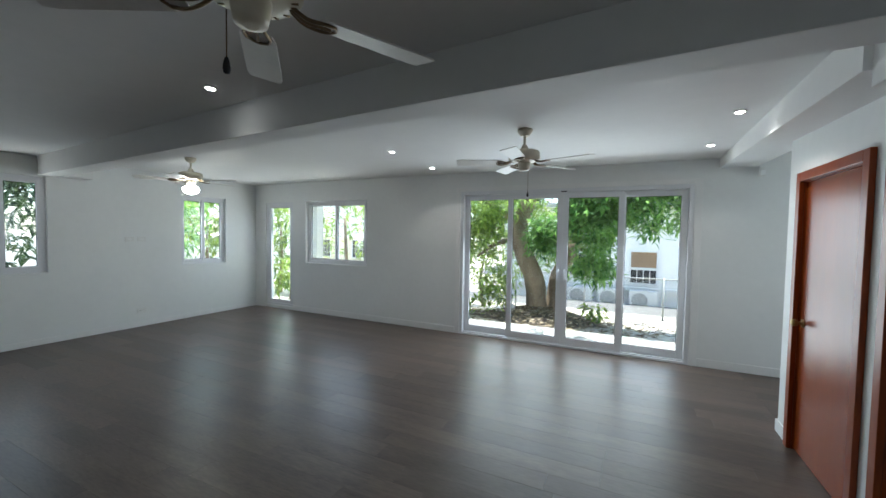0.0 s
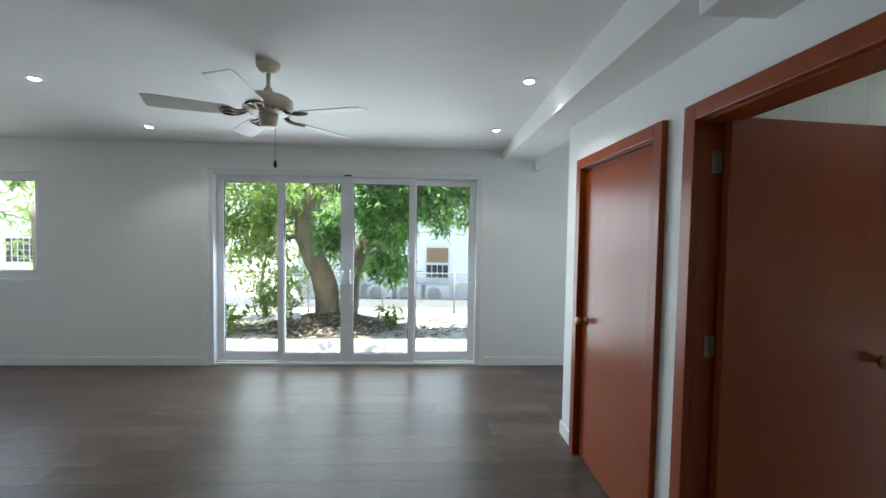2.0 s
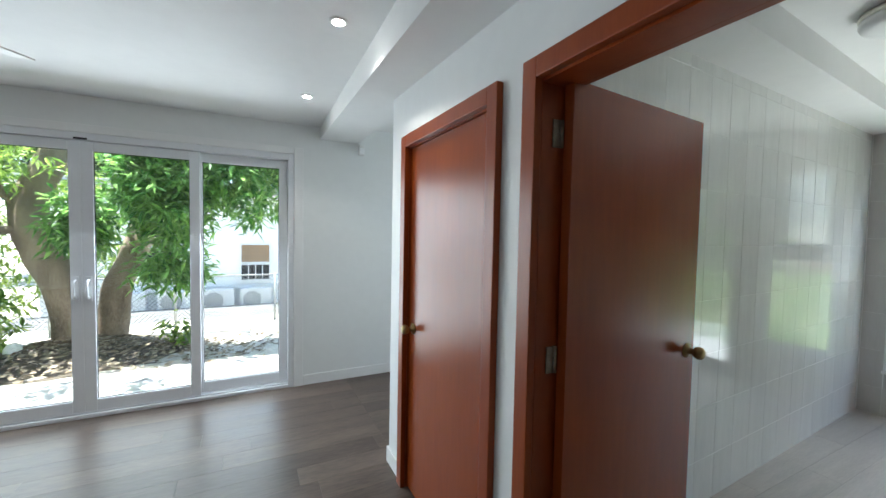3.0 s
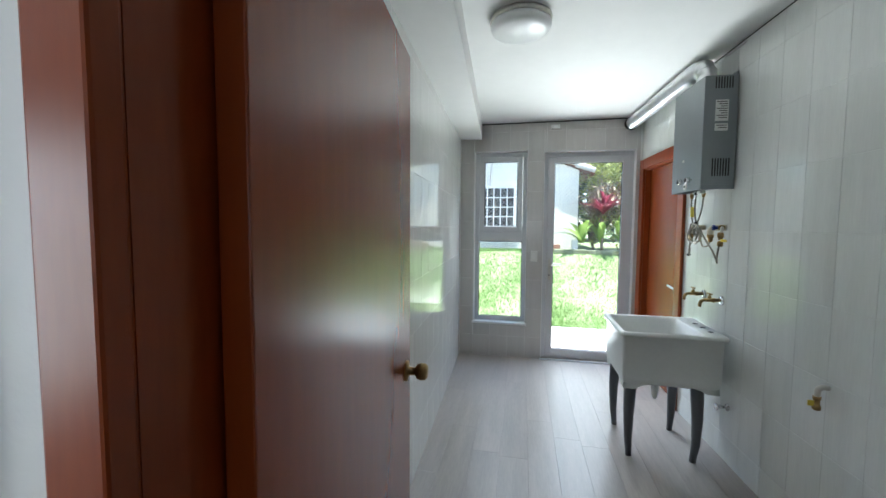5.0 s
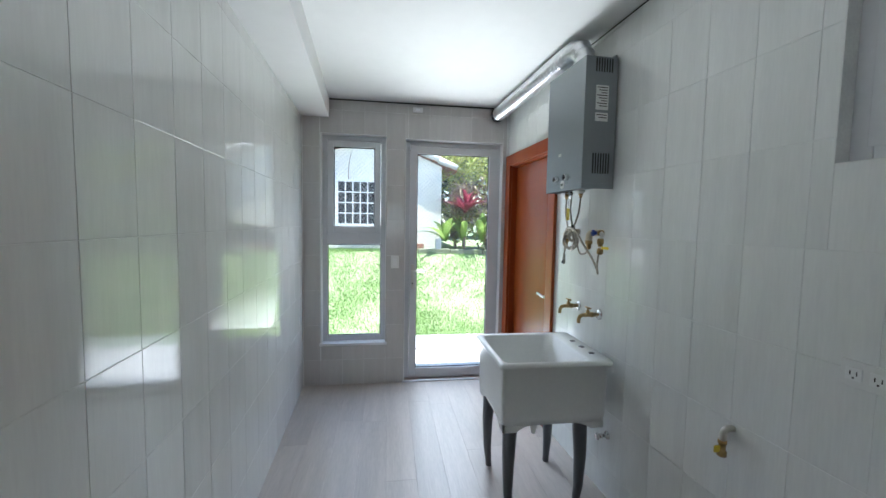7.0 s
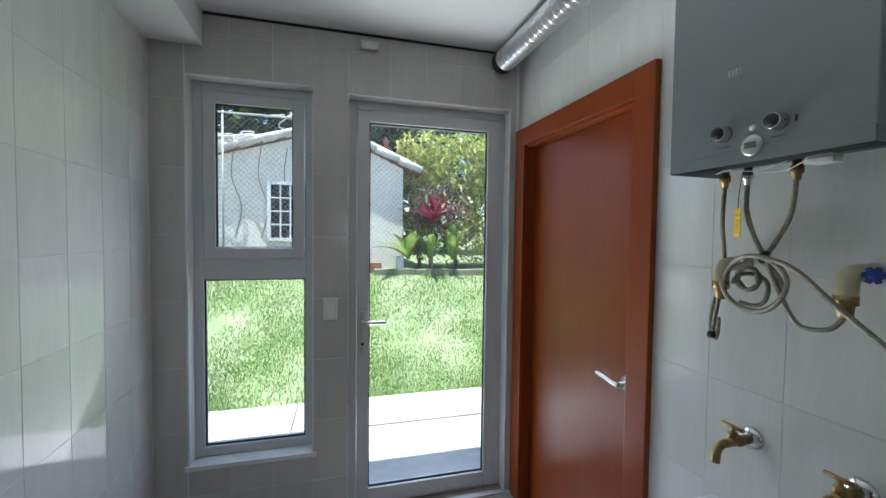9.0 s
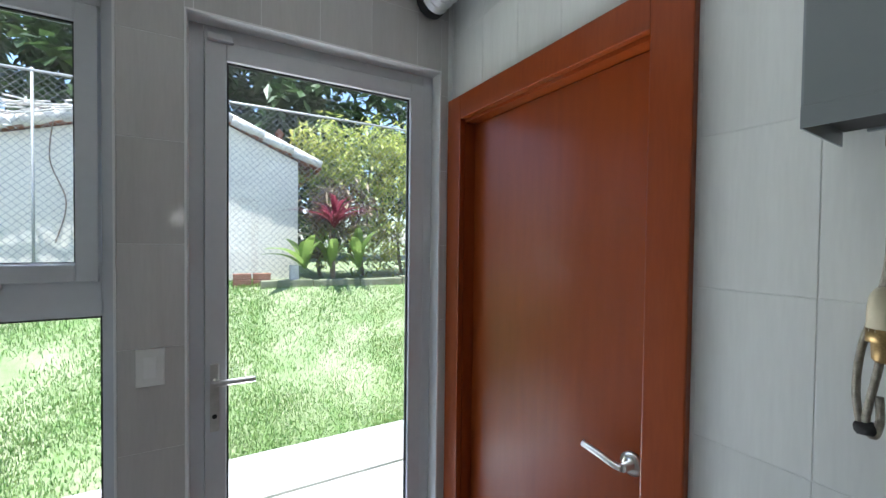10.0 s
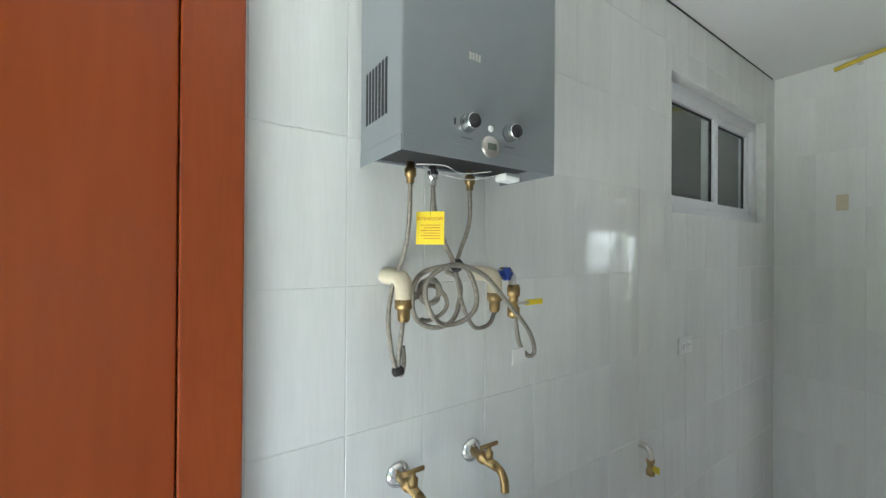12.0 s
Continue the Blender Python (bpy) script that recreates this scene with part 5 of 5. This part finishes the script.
# sunlit growth behind the trunk
sh = thing("garden_shrub", "bright green shrubs along the wire fence", "shrub")
part("stem", limb(bmesh.new(), [(-3.6, 9.6, ground_z(-3.6, 9.6) - 0.03), (-3.7, 9.6, 0.3), (-3.6, 9.65, 1.0)], 0.06, 0.02, 7, 4), M_BARK, sh)
crown("crown", M_LIME, cloud(rng, 330, (-3.3, 9.7, 1.7), (2.6, 0.7, 1.6)), sh, (0.1, 0.18), 0.022, 14, 0.5, 9)
for x, y, w in ((-3.75, 6.9, 0.35), (-0.62, 7.9, 0.16), (-3.2, 7.1, 0.25)):
    pl = thing("garden_plant", "small leafy plant in dry garden soil", "plant", "small garden plants")
    g = ground_z(x, y)
    part("stem", limb(bmesh.new(), [(x, y, g - 0.02), (x + 0.02, y, g + 0.12), (x, y, g + 0.25)], 0.012, 0.005, 6, 3), M_BARK, pl)
    crown("foliage", M_LIME, cloud(random.Random(int(w * 100)), int(60 * w) + 6, (x, y, g + 0.28), (w, w, 0.22)), pl, (0.1, 0.18), 0.035, 8, 0.3, 4)
st = thing("white_stone", "small white painted stone by the tree", "stone", at=pose(TX - 0.55, TY - 0.35, gz + 0.25))
part("stone", lathe(bmesh.new(), (0, 0, -0.08), (0.2, 0, 1), [(0.03, 0), (0.08, 0.04), (0.085, 0.1), (0.06, 0.16), (0.0, 0.19)], 10), M_HOUSE, st)


# ---- wire fences ----
def wire_fence(name, a, b, z0, z1, posts, step, label, thick=0.0035):
    """Chain-link between a and b (x, y), with posts at the given shares of its length."""
    f = thing(name, label, "fence")
    A, Bv = Vector((*a, 0)), Vector((*b, 0))
    d = Bv - A
    L, h = d.length, z1 - z0
    v, fc = [], []
    nrm = Vector((-d.y, d.x, 0)).normalized() * thick
    k = -h
    while k < L:
        for s_ in (1, -1):
            u0, u1 = (k, k + h) if s_ > 0 else (k + h, k)
            za, zb = z0, z1
            lo, hi = min(u0, u1), max(u0, u1)
            if hi <= 0 or lo >= L: continue
            P0, P1 = [u0, za], [u1, zb]
            for p, o in ((P0, P1), (P1, P0)):
                for lim in (0.0, L):
                    if (p[0] < 0 and lim == 0) or (p[0] > L and lim == L):
                        t = (lim - p[0]) / (o[0] - p[0])
                        p[0], p[1] = lim, p[1] + (o[1] - p[1]) * t
            q0, q1 = A + d * (P0[0] / L) + Vector((0, 0, P0[1])), A + d * (P1[0] / L) + Vector((0, 0, P1[1]))
            w = Vector((0, 0, thick))
            i = len(v)
            v += [tuple(q0 - w), tuple(q0 + w), tuple(q1 + w), tuple(q1 - w), tuple(q0 - nrm), tuple(q0 + nrm), tuple(q1 + nrm), tuple(q1 - nrm)]
            fc += [(i, i + 1, i + 2, i + 3), (i + 4, i + 5, i + 6, i + 7)]
        k += step
    me = bpy.data.meshes.new("wire_mesh")
    me.from_pydata(v, [], fc)
    me.materials.append(M_WIRE)
    ob = new("wire_mesh", me)
    ob.parent = f
    tagged(ob, kind="stuff")
    for s_ in posts:
        p = A + d * s_
        part("post", tube(bmesh.new(), (p.x, p.y, z0 - 0.4), (p.x, p.y, z1 + 0.03), 0.024 if z1 < 1 else 0.014, seg=10), M_WIRE, f)
    part("top_rail", tube(bmesh.new(), (A.x, A.y, z1), (Bv.x, Bv.y, z1), 0.017, seg=8), M_WIRE, f)

wire_fence("wire_fence", (-9.0, 10.8), (6.0, 10.8), -0.62, 0.50, (0.0, 0.2, 0.4, 0.53, 0.658, 0.8, 1.0), 0.085, "galvanised chain-link fence behind the mango tree", 0.0052)

M_LANE = mat("grey_asphalt", (0.16, 0.155, 0.15), 0.9, vary=0.25, scale=2.0, bump=0.4, bump_scale=40)
setting("road", B(-14, 12, 11.6, 14.0, -1.2, ground_z(0, 12.8) + 0.06, 0.02), M_LANE, "grey paved lane behind the wire fence", "road")

# ---- neighbour's white house ----
def small_window(parent, axis, at, out, u0, u1, v0, v1, cols, rows, inside):
    w = part("window", B(*((u0, u1, min(at, at + out * 0.03), max(at, at + out * 0.03), v0, v1) if axis == "y" else (min(at, at + out * 0.03), max(at, at + out * 0.03), u0, u1, v0, v1))), inside, parent)
    lo = at + (0.031 if out > 0 else -0.071)
    part("frame", frame_bm(bmesh.new(), axis, lo, 0.04, u0 - 0.05, u1 + 0.05, v0 - 0.05, v1 + 0.05, 0.055, 0), M_GRILLE, w)
    for k in range(1, cols):
        u = u0 + (u1 - u0) * k / cols
        part("bar", B(*((u - 0.012, u + 0.012, lo + 0.01, lo + 0.03, v0, v1) if axis == "y" else (lo + 0.01, lo + 0.03, u - 0.012, u + 0.012, v0, v1))), M_GRILLE, w)
    for k in range(1, rows):
        z = v0 + (v1 - v0) * k / rows
        part("bar", B(*((u0, u1, lo + 0.012, lo + 0.028, z - 0.012, z + 0.012) if axis == "y" else (lo + 0.012, lo + 0.028, u0, u1, z - 0.012, z + 0.012))), M_GRILLE, w)

HY = 14.6
nh = thing("neighbour_house", "white rendered neighbour house beyond the fence", "house")
part("wall", B(-4.5, 9.0, HY, HY + 4, -1.4, 2.6), M_HOUSE, nh)
part("roof", B(-4.9, 9.4, HY - 0.5, HY + 4.4, 2.6, 2.8, 0.02), M_CONC, nh)
small_window(nh, "y", HY, -1, 0.12, 0.92, 0.5, 1.05, 1, 1, M_CURTAIN)
small_window(nh, "y", HY, -1, 0.12, 0.92, -0.05, 0.42, 4, 1, M_DARK)
small_window(nh, "y", HY, -1, -2.4, -1.5, 0.1, 0.9, 2, 2, M_DARK)
part("ledge", B(-4.5, 9.0, HY - 0.12, HY - 0.001, -0.32, -0.2), M_HOUSE, nh)
def outdoor_unit(x, z):
    a = thing("air_conditioner", "white outdoor air-conditioning unit by the house wall", "air conditioner", "outdoor units", at=pose(x, HY - 0.45, z))
    part("casing", B(-0.42, 0.42, -0.16, 0.16, 0.06, 0.68, 0.015), M_GRILLE, a)
    part("fan_grille", lathe(bmesh.new(), (-0.1, -0.161, 0.37), (0, -1, 0), [(0.25, 0), (0.25, 0.006), (0.23, 0.008), (0.06, 0.012), (0.0, 0.012)], 28), M_FANGREY, a, "dark round fan grille")
    for k in range(5):
        part("ring", lathe(bmesh.new(), (-0.1, -0.174, 0.37), (0, -1, 0), [(0.05 + k * 0.045, 0), (0.058 + k * 0.045, 0), (0.058 + k * 0.045, 0.004), (0.05 + k * 0.045, 0.004), (0.05 + k * 0.045, 0)], 24, False), M_GRILLE, a)
    for sx_ in (-0.28, 0.28):
        part("foot", B(sx_ - 0.03, sx_ + 0.03, -0.18, 0.18, 0.0, 0.058), M_CONC, a)
    return a
for x in (0.52, -0.48, -1.5, -2.6):
    outdoor_unit(x, ground_z(0, HY - 0.45))

# ---- yellow house and greenery past the narrow door ----
yh = thing("yellow_house", "pale yellow and white house beyond the garden", "house")
part("wall", B(-26, -12.5, 17.5, 22, -1.4, 1.25), M_YHOUSE, yh)
part("upper_wall", B(-26.2, -12.3, 17.3, 22, 1.25, 3.8), M_HOUSE, yh)
part("roof", B(-26.6, -11.9, 16.9, 22.4, 3.8, 4.0, 0.02), M_ROOF, yh)
for x in (-23.5, -20.5, -17.5, -14.6):
    small_window(yh, "y", 17.5, -1, x, x + 1.2, 0.1, 1.1, 5, 4, M_DARK)
wp = thing("veranda_post", "white painted veranda post outside the window", "post")
part("shaft", B(-6.5, -6.3, 6.0, 6.2, -0.045, 2.88, 0.01), M_HOUSE, wp)
part("base", B(-6.55, -6.25, 5.95, 6.25, -0.08, 0.04, 0.008), M_CONC, wp)
for (x, y), n, z, m, seed in (((-9.2, 7.5), 110, 1.7, M_LIME, 31), ((-7.5, 6.4), 40, 0.6, M_LIME, 33), ((-7.4, 8.2), 16, 2.0, M_LIME, 41), ((-9.4, 10.6), 30, 2.1, M_LIME, 43), ((-10.5, 4.8), 150, 2.0, M_MANGO, 35), ((-10.2, 1.9), 170, 2.1, M_DARKLEAF, 37), ((-12.5, 7.4), 150, 2.4, M_LIME, 39)):
    t = thing("garden_tree", "leafy garden tree with slender trunk", "tree", "garden trees")
    g = ground_z(x, y)
    part("trunk", limb(bmesh.new(), [(x, y, g - 0.05), (x + 0.1, y, g + 0.8), (x - 0.05, y + 0.1, z)], 0.08, 0.03, 8, 4), M_BARK, t)
    crown("crown", m, cloud(random.Random(seed), n, (x, y, z), (1.5, 1.2, z * 0.62)), t, (0.16, 0.3), 0.035, 13, 0.5, seed)
setting("garden_wall", B(-16, -15.8, -8, 14, -1.2, 1.3), M_HOUSE, "white garden wall beyond the side windows", "wall")

# ---- lawn side: shed, fence, planting ----
SXW = 10.15
sd = thing("garden_shed", "cream rendered gabled garden building behind wire fence", "building")
prof_ = [(0.55, 0.4), (6.2, 0.4), (6.2, 2.05), (1.85, 3.36), (0.55, 2.78)]
bm = bmesh.new()
fa = [bm.verts.new((SXW, y, z)) for y, z in prof_]
fb = [bm.verts.new((SXW + 3.5, y, z)) for y, z in prof_]
bm.faces.new(fa), bm.faces.new(fb[::-1])
for i in range(5):
    bm.faces.new((fa[i], fb[i], fb[(i + 1) % 5], fa[(i + 1) % 5]))
part("wall", bm, M_SHED, sd)
small_window(sd, "x", SXW, -1, 2.0, 2.78, 1.50, 2.40, 5, 4, M_DARK)
for (ya, za), (yb, zb) in (((6.35, 2.03), (1.85, 3.38)), ((1.85, 3.38), (0.22, 2.68))):
    bm = bmesh.new()
    w = [bm.verts.new(p) for p in ((SXW - 0.12, ya, za), (SXW + 3.7, ya, za), (SXW + 3.7, yb, zb), (SXW - 0.12, yb, zb))]
    f1 = bm.faces.new(w)
    r = bmesh.ops.extrude_face_region(bm, geom=[f1])
    bmesh.ops.translate(bm, verts=[e for e in r["geom"] if isinstance(e, bmesh.types.BMVert)], vec=(0, 0, 0.07))
    roof = part("roof", bm, M_ROOF, sd)
    L = math.hypot(yb - ya, zb - za)
    nb = max(3, int(L / 0.36))
    for k in range(nb):
        p, q = k / nb, (k + 1.12) / nb
        bm = tube(bmesh.new(), (SXW - 0.1, ya + (yb - ya) * p, za + (zb - za) * p + 0.06), (SXW - 0.1, ya + (yb - ya) * min(q, 1), za + (zb - za) * min(q, 1) + 0.075), 0.075, 0.062, 10)
        part("barge_tile", bm, M_PALETILE, roof)
    for k in range(9):
        for j in range(2):
            xx = SXW + 0.25 + k * 0.38
            part("roof_tile", tube(bmesh.new(), (xx, ya + (yb - ya) * j / 2, za + (zb - za) * j / 2 + 0.08), (xx, ya + (yb - ya) * (j + 1) / 2, za + (zb - za) * (j + 1) / 2 + 0.08), 0.09, 0.08, 8), M_ROOF, roof)
wire_fence("wire_fence", (9.75, -5.0), (9.75, 6.5), 0.92, 3.42, (0.0, 0.12, 0.73, 1.0), 0.085, "tall chain-link fence before the cream building")
rng = random.Random(8)
vn = thing("dry_vines", "tangled dry vines on the roof edge", "vine")
for k in range(26):
    y = rng.uniform(1.9, 4.6)
    z = 3.4 - (y - 1.85) * 0.3
    part("vine", pipe(bmesh.new(), [(SXW - 0.15 + rng.uniform(-0.1, 0.3), y + rng.uniform(-0.4, 0.4), z + rng.uniform(0.03, 0.34)) for q in range(5)], 0.011, seg=5, steps=5), M_PALETILE, vn)
for k in range(3):
    y = 3.3 - k * 0.4
    part("vine", pipe(bmesh.new(), [(SXW - 0.13, y, 3.0), (SXW - 0.06, y + 0.06, 2.5), (SXW - 0.05, y - 0.08, 2.0), (SXW - 0.05, y + 0.02, 1.5)], 0.008, seg=5), M_BARK, vn)
M_MOSSY = mat("mossy_concrete", (0.24, 0.24, 0.17), 0.95, scale=5, second=(0.09, 0.11, 0.05), bump=0.6, bump_scale=25)
kb = thing("garden_kerb", "low mossy concrete kerb at the lawn's end", "kerb", kind="structure")
for k in range(9):
    part("block", B(9.45, 9.62, -5.0 + k * 0.68, -5.0 + k * 0.68 + 0.67, 0.6, 0.99 + 0.012 * (k % 3), 0.015), M_MOSSY, kb)
hd = thing("hedge", "tall sunlit yellow-green hedge of mixed leaves", "hedge")
for k in range(7):
    y = 0.1 - k * 0.75
    part("stem", limb(bmesh.new(), [(10.6, y, 0.8), (10.6, y + 0.1, 1.8), (10.5, y - 0.1, 2.9)], 0.04, 0.015, 6, 4), M_BARK, hd)
rng = random.Random(51)
hc = cloud(rng, 330, (10.75, -2.3, 2.45), (0.75, 3.2, 1.55)) + cloud(rng, 90, (10.5, -0.2, 2.9), (0.5, 0.9, 0.75)) + cloud(rng, 120, (10.4, -1.5, 1.5), (0.5, 2.0, 0.6))
crown("crown", M_HEDGE, hc + cloud(rng, 260, (10.45, -1.6, 2.6), (0.4, 2.2, 1.1)), hd, (0.08, 0.16), 0.024, 17, 0.35, 52)
bf = thing("brown_bush", "brown-leaved bush beside the cream building", "bush")
part("stem", limb(bmesh.new(), [(10.2, 0.0, 0.8), (10.15, 0.05, 1.6), (10.2, 0.0, 2.2)], 0.03, 0.012, 6, 4), M_BARK, bf)
crown("crown", M_LITTER, cloud(rng, 60, (10.1, -0.1, 2.1), (0.35, 0.5, 0.5)), bf, (0.12, 0.22), 0.02, 12, 0.4, 53)

def strap_plant(name, label, x, y, z, n, length, width, material, seed, rise=1.0):
    """A clump of long arching blades, each leaf a part."""
    rng = random.Random(seed)
    p = thing(name, label, "plant", at=pose(x, y, z))
    for k in range(n):
        a, L, e = rng.uniform(0, math.tau), length * rng.uniform(0.7, 1.1), rng.uniform(0.5, 1.2) * rise
        bm = bmesh.new()
        prev = None
        for i in range(6):
            u = i / 5
            r, h = L * u * math.cos(e) * (1 + 0.3 * u), L * (u * math.sin(e) - 0.45 * u * u) + (0.25 if rise > 1.2 else 0) * L
            w = width * math.sin(math.pi * min(0.12 + u * 0.85, 1.0))
            c = Vector((r * math.cos(a), r * math.sin(a), h))
            s_ = Vector((-math.sin(a), math.cos(a), 0)) * w
            up_ = Vector((0, 0, 0.25 * w))
            row = [bm.verts.new(c - s_ + up_), bm.verts.new(c), bm.verts.new(c + s_ + up_)]
            if prev:
                bm.faces.new((prev[0], prev[1], row[1], row[0])), bm.faces.new((prev[1], prev[2], row[2], row[1]))
            prev = row
        part("leaf", bm, material, p)
    return p

cp = strap_plant("cordyline", "crimson cordyline plant before the hedge", 9.66, 0.10, 1.62, 64, 0.78, 0.026, M_REDLEAF, 61, 1.25)
part("stem", limb(bmesh.new(), [(0, 0, -0.65), (0.02, 0, -0.25), (0, 0, 0.05)], 0.025, 0.02, 7, 3), M_BARK, cp)
for x, y, s_ in ((9.66, 0.52, 62), (9.68, -0.28, 63), (9.7, 0.12, 64), (9.68, -1.55, 66)):
    strap_plant("lily_plant", "broad-leaved green garden lily at the kerb", x, y, 0.97, 9, 0.95, 0.075, M_BROADLEAF, s_, 1.4)
bx = thing("brick_stack", "small stack of orange bricks by the wall", "bricks")
for k in range(6):
    part("brick", B(9.55, 9.65, 0.98 + (k % 2) * 0.24, 1.2 + (k % 2) * 0.24, 0.86 + (k // 2) * 0.085, 0.94 + (k // 2) * 0.085, 0.006), M_BRICKBOX, bx)
po = thing("stone_post", "short grey weathered stone post", "post")
part("post", B(9.5, 9.62, 0.62, 0.74, 0.7, 1.22, 0.02), M_CONC, po)
pg = thing("tiled_roof", "small clay-tiled hipped roof with a finial", "roof")
for k in range(7):
    w, z = 1.5 - 0.21 * k, 3.3 + 0.13 * k
    course = lathe(bmesh.new(), (15.2, 0.35, z), (0, 0, 1), [(w, 0.0), (w, 0.03), (w - 0.25, 0.16), (w - 0.3, 0.16)], 4)
    for f in course.faces:
        f.smooth = False
    part("tile_course", course, M_ROOF, pg)
part("finial", lathe(bmesh.new(), (15.2, 0.35, 4.2), (0, 0, 1), [(0.08, 0), (0.16, 0.06), (0.06, 0.16), (0.13, 0.26), (0.05, 0.36), (0.0, 0.42)], 12), M_ROOF, pg)
part("post", B(14.9, 15.5, 0.05, 0.65, 0.4, 3.31), M_SHED, pg)
# wooded hillside behind
for x, y, r, s_ in ((17.5, 5.5, 4.5, 71), (17, -1.0, 4.5, 72), (17.5, 1.8, 4, 77), (24, 11, 6, 73), (21, -12, 5, 74), (3, 26, 5, 75), (-8, 28, 5, 76)):
    t = thing("hillside_tree", "dark green tree on the slope behind", "tree", "hillside trees")
    part("trunk", limb(bmesh.new(), [(x, y, -1.2), (x + 0.2, y, 2.0), (x, y + 0.3, 5.0)], 0.3, 0.12, 8, 4), M_BARK, t)
    crown("crown", M_DARKLEAF, cloud(random.Random(s_), 420, (x, y, 4.6), (2.4, r, 3.6)), t, (0.35, 0.6), 0.13, 11, 0.3, s_)

# ---- pieces of floors and tiled walls ----
def slab_mesh(name, w, h, t, material, inset=0.0008, axis=2, side=1):
    """A thin piece with softened front edges; its thickness lies along the axis, front towards side."""
    lay = [(0, 0.0), (0, t - inset), (inset, t)]
    v = []
    for i, d in lay:
        for a, b in ((i, i), (w - i, i), (w - i, h - i), (i, h - i)):
            p = {2: (a, b, d * side), 1: (a, d * side, b), 0: (d * side, a, b)}[axis]
            v.append(p)
    f = [(3, 2, 1, 0), (8, 9, 10, 11)]
    for r in (0, 4):
        f += [(r + k, r + (k + 1) % 4, r + 4 + (k + 1) % 4, r + 4 + k) for k in range(4)]
    bm = bmesh.new()
    vs = [bm.verts.new(p) for p in v]
    for q in f:
        bm.faces.new([vs[i] for i in q])
    return mesh_of(name, bm, material)

def tile_wall(parent, axis, face, side, u0, u1, holes, phase_u, phase_v=0.165, tw=0.2, th=0.33, top=2.65, material=None):
    """Portrait tiles with open joints on a wall backing, each an object of its own."""
    g, cache, t = 0.001, {}, 0.0012
    i = math.floor((u0 - phase_u) / tw)
    while phase_u + i * tw < u1:
        j = -1
        while phase_v + j * th < top:
            cell = (max(phase_u + i * tw, u0), min(phase_u + (i + 1) * tw, u1), max(phase_v + j * th, 0.0), min(phase_v + (j + 1) * th, top))
            if cell[1] - cell[0] > 0.012 and cell[3] - cell[2] > 0.012:
                for a, b, c, d in carve(cell, holes):
                    if b - a < 0.01 or d - c < 0.01: continue
                    key = (round(b - a, 4), round(d - c, 4))
                    if key not in cache:
                        cache[key] = slab_mesh("tile", b - a - 2 * g, d - c - 2 * g, t, material or M_TILE, axis=0 if axis == "x" else 1, side=side)
                    ob = new("tile", cache[key])
                    ob.parent = parent
                    base = face - side * t
                    ob.location = (base, a + g, c + g) if axis == "x" else (a + g, base, c + g)
            j += 1
        i += 1

OB = bpy.data.objects
tile_wall(OB["wall_laundry_south"], "y", LS, 1, 1.3, LX - 0.005, [(4.285, 5.30, -0.01, 2.195), SOUTH_HOLES[1]], 0.08)
tile_wall(OB["wall_laundry_north"], "y", LN, -1, 1.32, LX - 0.005, [], 0.021, phase_v=0.267, tw=0.2125, th=0.307)
tile_wall(OB["wall_laundry_east"], "x", LX, -1, 0.585, 2.485, EAST_HOLES, 0.135, phase_v=0.24, material=M_END_TILE)
tile_wall(OB["wall_laundry_west"], "x", EX + 0.14, 1, 0.36, 2.28, [(1.13, 2.2, -0.01, 2.13)], 0.35)

def plank_floor(parent, x0, x1, y0, y1, material, pw=0.182, pl=1.22, seed=1, near=None):
    """Staggered planks along x; those outside near are joined into one part."""
    rng, cache, g, t = random.Random(seed), {}, 0.0003, 0.008
    rest = bmesh.new()
    y = y0
    while y < y1 - 0.005:
        w = min(pw, y1 - y)
        x = x0 - rng.uniform(0, pl)
        while x < x1:
            a, b = max(x, x0), min(x + pl, x1)
            if b - a > 0.02:
                if near is None or near(a, y):
                    key = (round(b - a, 3), round(w, 3))
                    if key not in cache:
                        cache[key] = slab_mesh("plank", b - a - 2 * g, w - 2 * g, t, material, 0.0005)
                    ob = new("plank", cache[key])
                    ob.parent = parent
                    ob.location = (a + g, y + g, -t)
                else:
                    box(rest, a + g, b - g, y + g, y + w - g, -t, 0.0)
            x += pl
        y += pw
    if rest.verts:
        tagged(part("planks", rest, material, parent), kind="stuff")
    else:
        rest.free()

plank_floor(OB["floor"], WX, EX + 0.06, -3.4, NY, M_PLANK, near=lambda x, y: y > -0.9 and not (x < -4.5 and y < 1.0))
plank_floor(OB["floor_recess"], EX + 0.06, 3.4, 3.53, NY, M_PLANK, seed=2)
plank_floor(OB["floor_laundry"], EX + 0.06, LX + 0.16, 0.26, LN + 0.005, M_PLANK2, seed=3)
